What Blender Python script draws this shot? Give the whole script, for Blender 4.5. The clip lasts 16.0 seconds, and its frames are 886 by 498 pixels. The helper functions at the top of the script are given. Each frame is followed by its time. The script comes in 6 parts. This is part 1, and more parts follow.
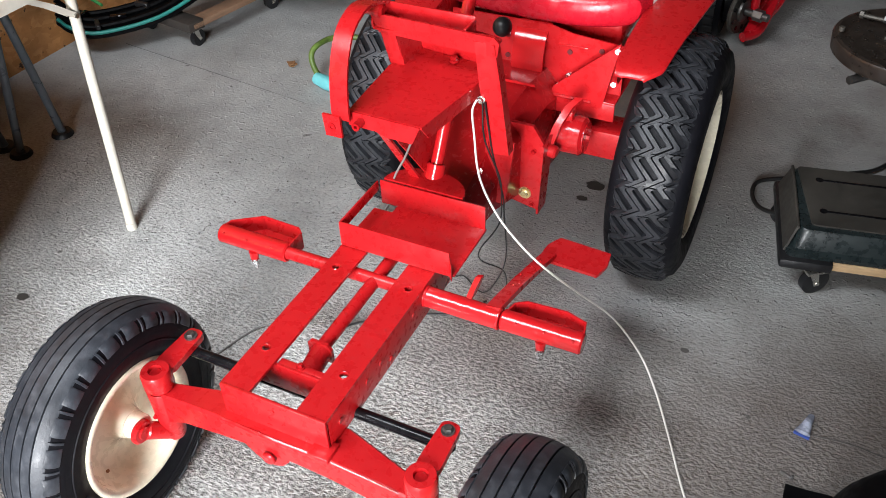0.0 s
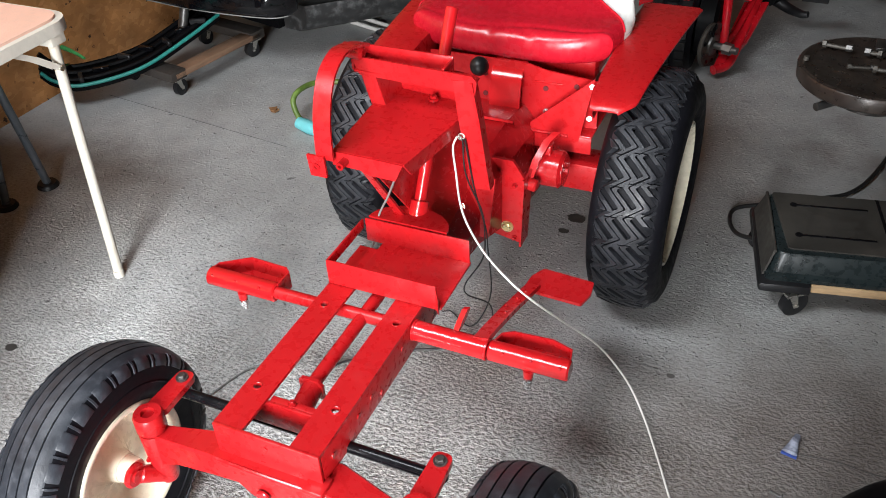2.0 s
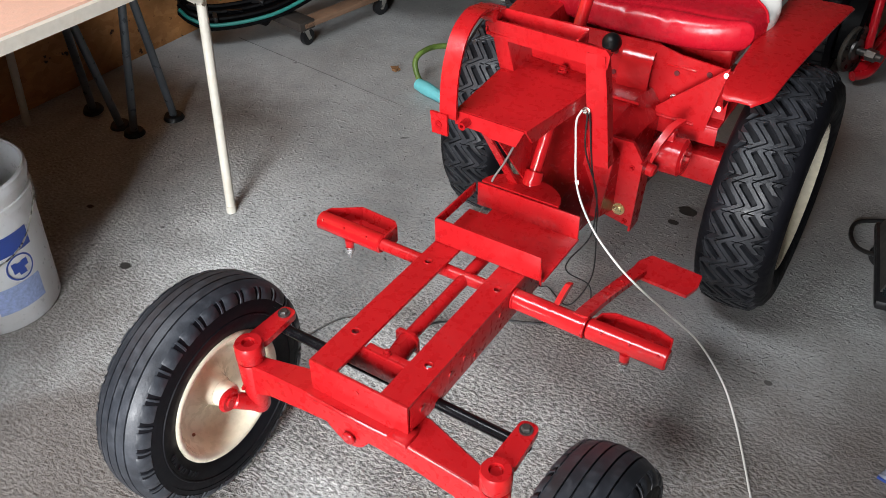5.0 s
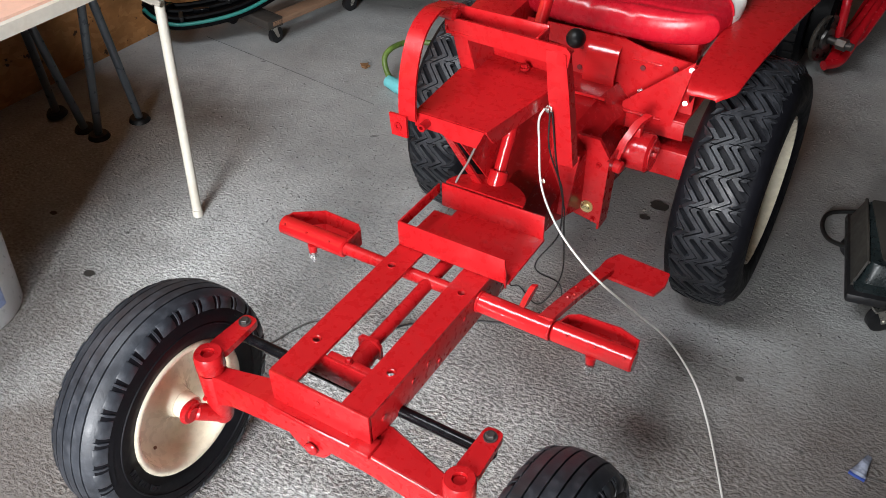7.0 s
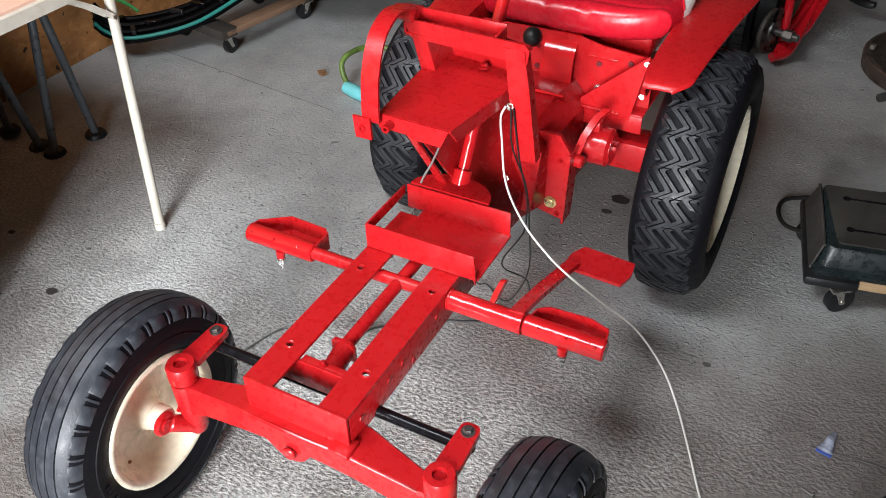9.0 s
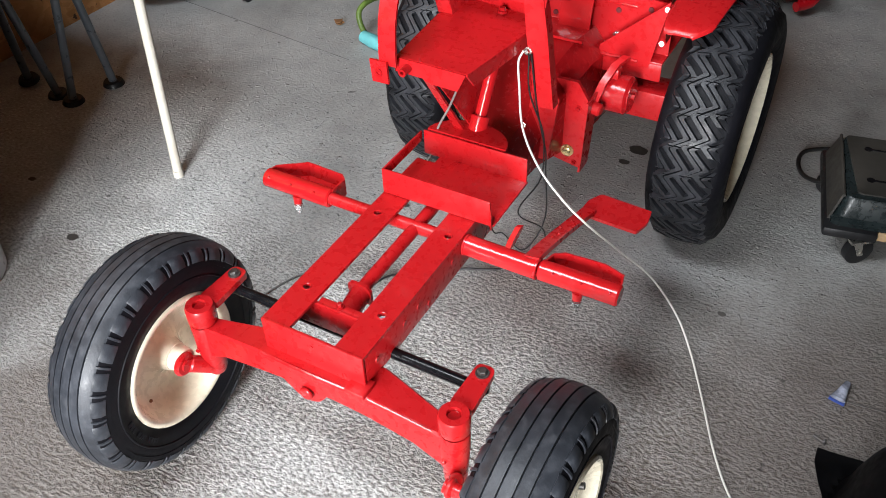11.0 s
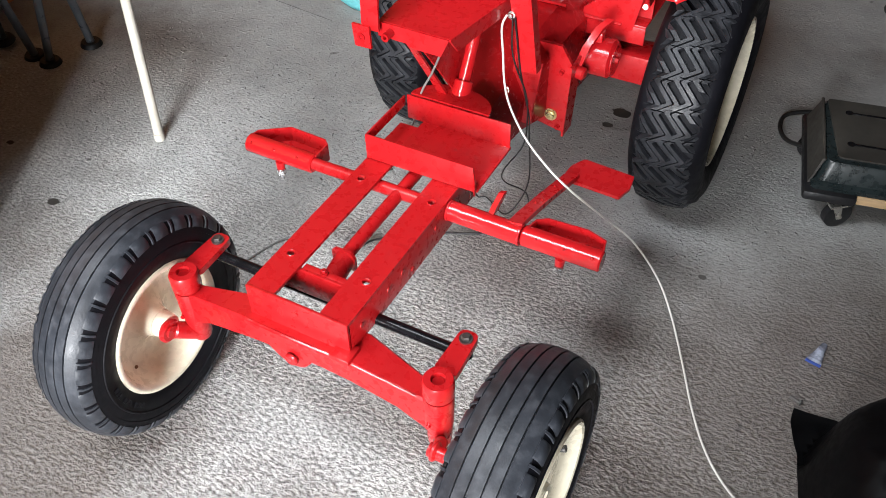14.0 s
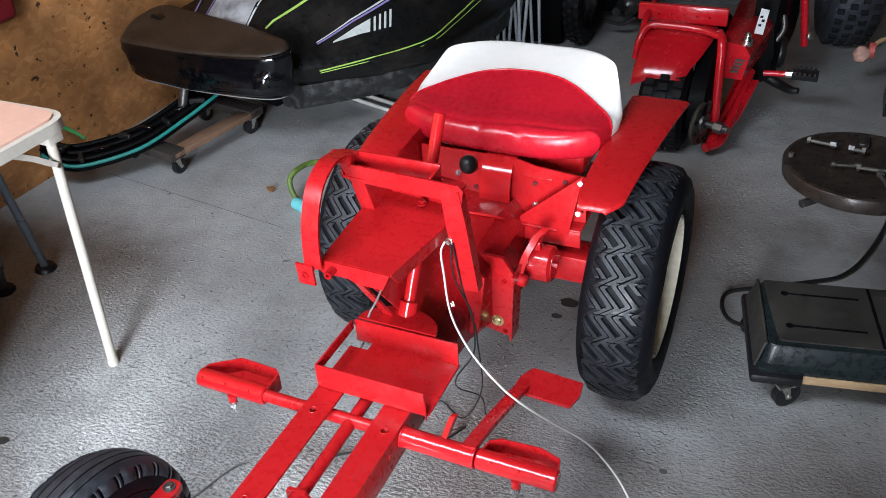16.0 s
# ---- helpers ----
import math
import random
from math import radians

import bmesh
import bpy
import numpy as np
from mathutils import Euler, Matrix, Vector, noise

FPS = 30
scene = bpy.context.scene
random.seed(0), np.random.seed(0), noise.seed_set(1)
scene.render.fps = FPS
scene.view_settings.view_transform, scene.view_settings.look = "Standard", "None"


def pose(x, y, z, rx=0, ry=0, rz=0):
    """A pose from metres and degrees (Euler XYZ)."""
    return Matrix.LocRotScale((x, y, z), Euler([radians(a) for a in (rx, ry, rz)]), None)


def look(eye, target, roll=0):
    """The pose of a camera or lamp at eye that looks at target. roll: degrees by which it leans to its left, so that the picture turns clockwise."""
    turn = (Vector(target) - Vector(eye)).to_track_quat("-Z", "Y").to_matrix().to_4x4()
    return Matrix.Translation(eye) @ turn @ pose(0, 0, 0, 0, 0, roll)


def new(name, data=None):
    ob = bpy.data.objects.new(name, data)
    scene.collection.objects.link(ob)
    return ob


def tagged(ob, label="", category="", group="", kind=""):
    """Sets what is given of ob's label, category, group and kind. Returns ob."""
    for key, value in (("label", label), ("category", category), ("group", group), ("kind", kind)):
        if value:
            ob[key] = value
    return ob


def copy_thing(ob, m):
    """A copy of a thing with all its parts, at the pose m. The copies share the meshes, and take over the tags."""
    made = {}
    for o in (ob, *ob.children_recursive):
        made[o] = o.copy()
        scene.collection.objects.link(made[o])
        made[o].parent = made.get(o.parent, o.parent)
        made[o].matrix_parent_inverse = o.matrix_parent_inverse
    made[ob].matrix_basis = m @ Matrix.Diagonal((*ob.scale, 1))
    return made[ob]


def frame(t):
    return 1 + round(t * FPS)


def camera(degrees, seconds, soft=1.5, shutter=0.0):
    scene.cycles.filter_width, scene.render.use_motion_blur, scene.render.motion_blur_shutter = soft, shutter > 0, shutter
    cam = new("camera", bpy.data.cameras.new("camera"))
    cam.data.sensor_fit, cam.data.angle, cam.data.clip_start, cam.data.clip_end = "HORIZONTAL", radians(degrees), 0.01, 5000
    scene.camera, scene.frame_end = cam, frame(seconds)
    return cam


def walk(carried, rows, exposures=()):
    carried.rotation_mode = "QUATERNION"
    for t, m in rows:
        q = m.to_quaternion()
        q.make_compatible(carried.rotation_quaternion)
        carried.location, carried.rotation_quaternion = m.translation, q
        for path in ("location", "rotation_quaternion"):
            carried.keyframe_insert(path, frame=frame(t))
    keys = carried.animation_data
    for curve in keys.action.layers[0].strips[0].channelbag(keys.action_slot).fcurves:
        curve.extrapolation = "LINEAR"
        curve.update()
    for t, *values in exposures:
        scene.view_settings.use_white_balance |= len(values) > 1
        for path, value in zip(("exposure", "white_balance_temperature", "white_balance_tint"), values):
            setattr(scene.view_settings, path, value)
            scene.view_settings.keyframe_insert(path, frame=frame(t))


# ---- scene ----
cam = camera(55.1, 16.0, soft=0.8)
PATH = [
    (0, (0.634, -0.646, 1.382), (-0.063, 0.725, 0.103), -2.0),
    (0.5, (0.632, -0.658, 1.387), (-0.082, 0.704, 0.109), -1.9),
    (1, (0.642, -0.664, 1.389), (-0.081, 0.698, 0.117), -2.3),
    (1.5, (0.65, -0.66, 1.397), (-0.046, 0.765, 0.178), -2.5),
    (2, (0.647, -0.675, 1.39), (-0.041, 0.767, 0.186), -3.1),
    (2.5, (0.649, -0.68, 1.382), (-0.056, 0.75, 0.175), -3.9),
    (3, (0.644, -0.691, 1.374), (-0.093, 0.702, 0.142), -4.3),
    (3.5, (0.627, -0.704, 1.378), (-0.192, 0.634, 0.137), -1.7),
    (4, (0.624, -0.706, 1.376), (-0.23, 0.62, 0.146), -0.4),
    (6.5, (0.634, -0.666, 1.369), (-0.229, 0.626, 0.11), -1.0),
    (7, (0.642, -0.65, 1.371), (-0.186, 0.67, 0.116), -1.0),
    (7.5, (0.639, -0.645, 1.37), (-0.128, 0.716, 0.122), -1.2),
    (8, (0.636, -0.653, 1.371), (-0.102, 0.731, 0.13), -1.6),
    (10.3, (0.646, -0.681, 1.356), (-0.126, 0.656, 0.084), -1.4),
    (10.5, (0.647, -0.681, 1.354), (-0.119, 0.647, 0.069), -1.5),
    (11, (0.649, -0.688, 1.354), (-0.11, 0.61, 0.035), -2.0),
    (11.5, (0.646, -0.689, 1.35), (-0.099, 0.589, 0.005), -2.1),
    (12, (0.64, -0.692, 1.348), (-0.086, 0.574, -0.019), -1.9),
    (12.5, (0.641, -0.693, 1.346), (-0.075, 0.563, -0.035), -1.7),
    (13, (0.642, -0.689, 1.346), (-0.062, 0.561, -0.048), -1.3),
    (13.5, (0.645, -0.69, 1.351), (-0.05, 0.561, -0.046), -1.1),
    (14, (0.647, -0.684, 1.367), (-0.048, 0.574, -0.024), -1.2),
    (14.5, (0.65, -0.687, 1.377), (-0.05, 0.59, 0.006), -1.4),
    (15, (0.652, -0.664, 1.429), (-0.057, 0.649, 0.098), -1.9),
    (15.5, (0.649, -0.613, 1.475), (-0.083, 0.817, 0.284), -3.3),
    (16, (0.657, -0.613, 1.484), (-0.061, 0.885, 0.37), -3.4),
]
walk(cam, [(t, look(eye, target, roll)) for t, eye, target, roll in PATH], exposures=((0.0, -0.16, 6500, 10), (2.5, -0.20, 6500, 10), (3.5, -0.48, 6500, 10), (4.0, -0.56, 6500, 10), (6.5, -0.58, 6500, 10), (8.0, -0.32, 6500, 10), (10.5, -0.32, 6500, 10), (12.5, -0.24, 6500, 10), (14.0, -0.24, 6500, 10), (15.5, -0.28, 6350, 10), (16.0, -0.30, 6000, 10)))

# ---- light ----
world = bpy.data.worlds.new("sky_world")
scene.world = world
world.use_nodes = True
wt = world.node_tree
sky = wt.nodes.new("ShaderNodeTexSky")
sky.sky_type = "NISHITA"
sky.sun_disc = False
sky.sun_elevation = radians(42)
sky.sun_rotation = radians(200)
wt.links.new(sky.outputs[0], wt.nodes["Background"].inputs[0])
wt.nodes["Background"].inputs[1].default_value = 0.12


def area_lamp(name, eye, target, sx, sy, power, colour):
    d = bpy.data.lights.new(name, "AREA")
    d.shape, d.size, d.size_y, d.energy, d.color = "RECTANGLE", sx, sy, power, colour
    ob = new(name, d)
    ob.matrix_world = look(eye, target)
    return ob


# daylight entering by the open front door, and an added fill lamp overhead
area_lamp("door_daylight", (0.68, -3.48, 1.25), (0.0, 1.0, 0.35), 1.00, 2.00, 478, (0.945, 0.97, 1.0))
area_lamp("roof_fill", (-0.55, -0.60, 2.61), (-0.30, 1.50, 0.0), 1.2, 0.7, 85, (0.88, 0.94, 0.99))


# ---- materials ----
def material(name, base, rough=0.5, metal=0.0, vary=0.12, scale=6.0, fine=60.0, bump=0.0, bump_scale=80.0,
             rough_vary=0.1, coat=0.0, dark=None, dark_amount=0.0, dark_scale=3.0, stretch=None, specular=0.5):
    m = bpy.data.materials.new(name)
    m.use_nodes = True
    nt = m.node_tree
    n, l = nt.nodes, nt.links
    b = n["Principled BSDF"]
    b.inputs["Metallic"].default_value = metal
    b.inputs["Specular IOR Level"].default_value = specular
    b.inputs["Coat Weight"].default_value = coat
    b.inputs["Coat Roughness"].default_value = 0.08
    tc = n.new("ShaderNodeTexCoord")
    vec = tc.outputs["Object"]
    if stretch:
        mp = n.new("ShaderNodeMapping")
        mp.inputs["Scale"].default_value = stretch
        l.new(vec, mp.inputs["Vector"])
        vec = mp.outputs["Vector"]

    def nz(s, detail=4.0, r=0.55):
        t = n.new("ShaderNodeTexNoise")
        t.inputs["Scale"].default_value, t.inputs["Detail"].default_value, t.inputs["Roughness"].default_value = s, detail, r
        l.new(vec, t.inputs["Vector"])
        return t.outputs["Fac"]

    def span(src, lo, hi, a=0.3, c=0.7):
        t = n.new("ShaderNodeMapRange")
        t.inputs["From Min"].default_value, t.inputs["From Max"].default_value = a, c
        t.inputs["To Min"].default_value, t.inputs["To Max"].default_value = lo, hi
        l.new(src, t.inputs["Value"])
        return t.outputs["Result"]

    big, small = nz(scale), nz(fine, 3.0)
    mul = n.new("ShaderNodeMath")
    mul.operation = "MULTIPLY"
    l.new(span(big, 1 - vary, 1 + vary), mul.inputs[0])
    l.new(span(small, 1 - vary * 0.6, 1 + vary * 0.6), mul.inputs[1])
    val = mul.outputs[0]
    sc = n.new("ShaderNodeVectorMath")
    sc.operation = "SCALE"
    sc.inputs[0].default_value = base
    l.new(val, sc.inputs["Scale"])
    colour = sc.outputs[0]
    if dark:
        mx = n.new("ShaderNodeMix")
        mx.data_type = "RGBA"
        l.new(span(nz(dark_scale, 5.0, 0.6), 0.0, dark_amount, 0.5, 0.72), mx.inputs["Factor"])
        l.new(colour, mx.inputs["A"])
        mx.inputs["B"].default_value = (*dark, 1)
        colour = mx.outputs["Result"]
    l.new(colour, b.inputs["Base Color"])
    l.new(span(small, max(0.02, rough - rough_vary), min(1, rough + rough_vary)), b.inputs["Roughness"])
    if bump:
        bp = n.new("ShaderNodeBump")
        bp.inputs["Strength"].default_value = min(1.0, bump)
        bp.inputs["Distance"].default_value = 0.004
        l.new(nz(bump_scale, 3.0), bp.inputs["Height"])
        l.new(bp.outputs[0], b.inputs["Normal"])
    return m


RED = material("red_enamel", (0.44, 0.009, 0.012), 0.30, vary=0.05, bump=0.07, bump_scale=55, coat=0.14, rough_vary=0.08, specular=0.42)
RED_CAST = material("red_enamel_on_casting", (0.38, 0.007, 0.010), 0.22, vary=0.15, bump=0.14, bump_scale=90, coat=0.3, specular=0.5)
RED_DARK = material("shaded_red_hole", (0.10, 0.006, 0.008), 0.6)
WALL_ITEM_RED = material("dull_dark_red", (0.20, 0.008, 0.014), 0.5, vary=0.2, bump=0.1)
RED_GLOSS = material("glossy_red_tube_enamel", (0.46, 0.009, 0.012), 0.18, vary=0.05, bump=0.22, bump_scale=60, coat=0.35, rough_vary=0.04, specular=0.5)
RED_OLD = material("old_red_paint", (0.55, 0.008, 0.016), 0.20, vary=0.12, bump=0.06, dark=(0.22, 0.01, 0.012), dark_amount=0.3, dark_scale=6, coat=0.3)
VINYL_RED = material("red_vinyl", (0.50, 0.009, 0.022), 0.28, vary=0.03, bump=0.02, bump_scale=240, specular=0.5)
VINYL_WHITE = material("white_vinyl", (0.80, 0.78, 0.74), 0.38, vary=0.04, bump=0.15, bump_scale=240)
RUBBER = material("tyre_rubber", (0.027, 0.030, 0.037), 0.45, vary=0.3, scale=14, bump=0.10, bump_scale=220, dark=(0.10, 0.104, 0.115), dark_amount=0.28, dark_scale=60, specular=0.42)
RUBBER_WALL = material("tyre_sidewall", (0.005, 0.005, 0.007), 0.55, vary=0.25, bump=0.1, specular=0.15)
KNOB = material("dull_black_tread", (0.011, 0.011, 0.012), 0.6, vary=0.4, specular=0.2)
TREAD = material("worn_tread_rubber", (0.021, 0.022, 0.026), 0.45, vary=0.4, scale=25, bump=0.2, bump_scale=160, specular=0.40)
CREAM = material("cream_wheel_paint", (0.86, 0.79, 0.62), 0.28, vary=0.05, bump=0.04, dark=(0.40, 0.29, 0.15), dark_amount=0.22, dark_scale=9, coat=0.3)
BLACK_PAINT = material("black_paint", (0.005, 0.005, 0.006), 0.2, vary=0.3, bump=0.08, specular=0.2)
BLACK_PLASTIC = material("black_plastic", (0.010, 0.010, 0.011), 0.4, vary=0.25, bump=0.12, dark=(0.05, 0.047, 0.044), dark_amount=0.3, specular=0.35)
STEEL = material("zinc_steel", (0.62, 0.60, 0.55), 0.3, metal=1.0, vary=0.15)
ZINC = material("bright_zinc", (0.72, 0.72, 0.72), 0.25, metal=0.9, vary=0.3, fine=200)
STEEL_DARK = material("dark_oily_steel", (0.15, 0.145, 0.14), 0.42, metal=0.9, vary=0.3)
BOLT_GREY = material("greasy_bolt_steel", (0.085, 0.078, 0.068), 0.5, metal=0.5, vary=0.4, fine=200)
BRASS = material("yellow_zinc", (0.75, 0.62, 0.32), 0.3, metal=1.0)
BEIGE = material("beige_enamel", (0.60, 0.565, 0.49), 0.38, vary=0.08, dark=(0.35, 0.24, 0.14), dark_amount=0.3, dark_scale=12)
PINK = material("pink_vinyl_top", (0.70, 0.43, 0.33), 0.55, vary=0.08, bump=0.2, bump_scale=180)
STRUT = material("pale_grey_tube", (0.42, 0.45, 0.48), 0.35, metal=0.2, vary=0.15)
GREY_STEEL = material("grey_painted_tube", (0.105, 0.12, 0.135), 0.35, metal=0.3, vary=0.15)
WOOD = material("pale_pine", (0.42, 0.28, 0.15), 0.7, vary=0.2, stretch=(1, 1, 8), bump=0.3, bump_scale=60)
WOOD_BROWN = material("worn_brown_timber", (0.20, 0.115, 0.07), 0.65, vary=0.25, stretch=(1, 1, 8), bump=0.3, bump_scale=60)
WOOD_DARK = material("dirty_timber", (0.03, 0.024, 0.02), 0.75, vary=0.25, bump=0.3)
WHITE_PLASTIC = material("white_plastic", (0.76, 0.78, 0.80), 0.35, vary=0.05, dark=(0.5, 0.46, 0.4), dark_amount=0.4, dark_scale=8)
BLUE_INK = material("blue_print", (0.03, 0.07, 0.33), 0.5, vary=0.1)
BLUE_PALE = material("pale_blue_print", (0.30, 0.38, 0.62), 0.5, vary=0.3, fine=140)
CABLE_GREY = material("braided_cable", (0.64, 0.62, 0.59), 0.4, vary=0.15, fine=300)
CABLE_DULL = material("dull_grey_cable", (0.20, 0.20, 0.19), 0.45, vary=0.2, fine=300)
CABLE_BLACK = material("black_cable", (0.012, 0.012, 0.012), 0.5, vary=0.2)
TEAL = material("teal_hose", (0.02, 0.22, 0.19), 0.45, vary=0.12)
GREEN_STRAP = material("green_webbing", (0.05, 0.30, 0.09), 0.5, vary=0.2)
OLIVE = material("olive_hose", (0.10, 0.16, 0.03), 0.5, vary=0.4, scale=25)
AQUA = material("aqua_fitting", (0.16, 0.55, 0.58), 0.5, vary=0.1)
HOOD = material("dusty_black_hood", (0.006, 0.006, 0.006), 0.36, vary=0.3, dark=(0.030, 0.026, 0.021), dark_amount=0.7, dark_scale=3.5, bump=0.05, specular=0.35)
HOOD_DUST = material("brown_dust_on_vinyl", (0.031, 0.021, 0.014), 0.5, vary=0.45, dark=(0.009, 0.008, 0.007), dark_amount=0.7, dark_scale=5)
GREEN_DECAL = material("green_decal", (0.34, 0.52, 0.10), 0.4, vary=0.15)
PURPLE_DECAL = material("purple_decal", (0.22, 0.18, 0.42), 0.4, vary=0.1)
SILVER_DECAL = material("silver_decal", (0.50, 0.54, 0.52), 0.35, vary=0.15)
SCUFFED = material("scuffed_silver_print", (0.34, 0.35, 0.37), 0.45, vary=0.2, dark=(0.03, 0.03, 0.03), dark_amount=0.95, dark_scale=7)
MOTTLED = material("dusty_grey_black_plastic", (0.018, 0.018, 0.018), 0.5, vary=0.4, scale=20, dark=(0.13, 0.13, 0.13), dark_amount=0.5, dark_scale=30)
BAG = material("black_bag_and_dark_fill", (0.0025, 0.0025, 0.003), 0.5, vary=0.2, bump=0.15, bump_scale=20, specular=0.08)
NOSE = material("glossy_black_vinyl", (0.003, 0.003, 0.004), 0.12, vary=0.2, bump=0.9, bump_scale=22, specular=0.5)
DISC_BROWN = material("oily_brown_steel", (0.026, 0.020, 0.017), 0.33, vary=0.4, metal=0.3, dark=(0.08, 0.062, 0.048), dark_amount=0.5, dark_scale=14)
BOX_TOP = material("dusty_dark_lid", (0.036, 0.033, 0.029), 0.45, vary=0.25, dark=(0.085, 0.076, 0.064), dark_amount=0.5, dark_scale=7)
BOX_SIDE = material("dark_green_black_side", (0.013, 0.019, 0.020), 0.3, vary=0.3)
CLEAR_PLASTIC = material("cloudy_plastic", (0.27, 0.29, 0.36), 0.25, vary=0.4, scale=60)
LEAF = material("dry_leaf", (0.20, 0.10, 0.04), 0.8, vary=0.3)
FLOOR_MARK = material("oil_stain", (0.06, 0.055, 0.05), 0.6, vary=0.4)
JOINT = material("dusty_joint", (0.13, 0.13, 0.128), 0.8, vary=0.5, scale=20)
RAG_RED = material("red_tape", (0.55, 0.10, 0.09), 0.5, vary=0.2)
RAG_PALE = material("pale_tape", (0.72, 0.44, 0.35), 0.55, vary=0.2, dark=(0.42, 0.07, 0.06), dark_amount=0.8, dark_scale=45)
# unseen ceiling and walls, coloured dark to cut bounced light
CEILING_DARK = material("dark_low_bounce_ceiling", (0.07, 0.05, 0.035), 0.85, vary=0.2)
WALL_DARK = material("dark_low_bounce_board", (0.085, 0.06, 0.04), 0.8, vary=0.25)


def concrete():
    m = bpy.data.materials.new("broomed_concrete")
    m.use_nodes = True
    nt = m.node_tree
    n, l = nt.nodes, nt.links
    b = n["Principled BSDF"]
    tc = n.new("ShaderNodeTexCoord")

    def nz(s, detail, r, stretch=None, turn=0.0):
        v = tc.outputs["Object"]
        if stretch:
            mp = n.new("ShaderNodeMapping")
            mp.inputs["Scale"].default_value = stretch
            mp.inputs["Rotation"].default_value = (0, 0, turn)
            l.new(v, mp.inputs["Vector"])
            v = mp.outputs["Vector"]
        t = n.new("ShaderNodeTexNoise")
        t.inputs["Scale"].default_value, t.inputs["Detail"].default_value, t.inputs["Roughness"].default_value = s, detail, r
        l.new(v, t.inputs["Vector"])
        return t.outputs["Fac"]

    def ramp(src, *stops):
        t = n.new("ShaderNodeValToRGB")
        e = t.color_ramp.elements
        e[0].position, e[0].color = stops[0][0], (*stops[0][1], 1)
        e[1].position, e[1].color = stops[-1][0], (*stops[-1][1], 1)
        for p, c in stops[1:-1]:
            x = e.new(p)
            x.color = (*c, 1)
        l.new(src, t.inputs["Fac"])
        return t.outputs["Color"]

    def mix(f, a, c, mode="MIX"):
        t = n.new("ShaderNodeMix")
        t.data_type, t.blend_type = "RGBA", mode
        for s, sock in ((f, t.inputs["Factor"]), (a, t.inputs["A"]), (c, t.inputs["B"])):
            if isinstance(s, (int, float)):
                sock.default_value = s
            elif isinstance(s, tuple):
                sock.default_value = (*s, 1)
            else:
                l.new(s, sock)
        return t.outputs["Result"]

    def value(op, a, c, clamp=False):
        t = n.new("ShaderNodeMath")
        t.operation, t.use_clamp = op, clamp
        for q, sock in ((a, t.inputs[0]), (c, t.inputs[1])):
            if isinstance(q, (int, float)):
                sock.default_value = q
            else:
                l.new(q, sock)
        return t.outputs[0]

    def span(src, lo, hi, a, c):
        t = n.new("ShaderNodeMapRange")
        t.inputs["From Min"].default_value, t.inputs["From Max"].default_value = a, c
        t.inputs["To Min"].default_value, t.inputs["To Max"].default_value = lo, hi
        l.new(src, t.inputs["Value"])
        return t.outputs["Result"]

    def shade_smudge_blot(x, y, r0, r1, wob):
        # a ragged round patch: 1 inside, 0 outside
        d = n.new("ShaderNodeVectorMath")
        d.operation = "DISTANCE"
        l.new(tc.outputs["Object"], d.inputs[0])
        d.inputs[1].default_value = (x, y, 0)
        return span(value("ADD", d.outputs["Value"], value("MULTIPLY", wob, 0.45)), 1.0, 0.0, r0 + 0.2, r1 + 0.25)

    sep = n.new("ShaderNodeSeparateXYZ")
    l.new(tc.outputs["Object"], sep.inputs[0])
    cloud = nz(2.1, 5, 0.6)
    # smooth trowelled slab behind, coarse scaled surface towards the door
    coarse = value("ADD", span(sep.outputs["Y"], 1.0, -0.10, 0.25, 1.10), span(cloud, -0.55, 0.55, 0.3, 0.7), True)
    # paler towards the front, fading out to the right
    front_pale = value("SUBTRACT", coarse, span(sep.outputs["X"], 0.0, 0.50, 0.38, 0.85), True)
    coarse = value("SUBTRACT", coarse, span(sep.outputs["X"], 0.40, 0.0, -0.75, -0.30), True)
    coarse = value("ADD", coarse, span(sep.outputs["Y"], 0.18, 0.0, 0.6, 1.5), True)
    base = ramp(nz(1.4, 6, 0.62), (0.25, (0.285, 0.284, 0.276)), (0.5, (0.350, 0.351, 0.345)), (0.78, (0.44, 0.442, 0.438)))
    dust = ramp(nz(9.0, 5, 0.65), (0.35, (0.86, 0.86, 0.86)), (0.68, (1.14, 1.14, 1.14)))
    base = mix(0.8, base, dust, "MULTIPLY")
    base = mix(value("MULTIPLY", front_pale, 0.50), base, mix(1.0, (0.66, 0.653, 0.632), dust, "MULTIPLY"))
    worm = nz(135, 3.0, 0.58, (0.72, 1.0, 1))
    dash = span(nz(130, 3.0, 0.62, (0.5, 1.0, 1)), 1.0, 0.0, 0.34, 0.41)
    dash = value("MULTIPLY", value("MULTIPLY", dash, span(sep.outputs["Y"], 1.0, 0.06, 0.75, 1.55)), span(nz(3.2, 4, 0.6), 0.25, 1.0, 0.40, 0.60))
    lump = nz(90, 4, 0.65, (0.7, 1.0, 1))
    pit = span(worm, 1.0, 0.0, 0.415, 0.475)
    fleck = span(worm, 0.0, 1.0, 0.54, 0.68)
    lone = value("MULTIPLY", span(nz(62, 2, 0.5), 0.0, 1.0, 0.60, 0.72), span(sep.outputs["Y"], 0.85, 0.15, 0.7, 1.5))
    deep = value("MAXIMUM", coarse, lone)
    ink = value("MAXIMUM", value("POWER", coarse, 1.8), value("MULTIPLY", lone, 0.8))
    ink = value("MAXIMUM", ink, span(sep.outputs["Y"], 0.50, 0.12, 0.5, 1.5))
    col = mix(value("MULTIPLY", value("MULTIPLY", pit, ink), 0.58), base, (0.10, 0.095, 0.087))
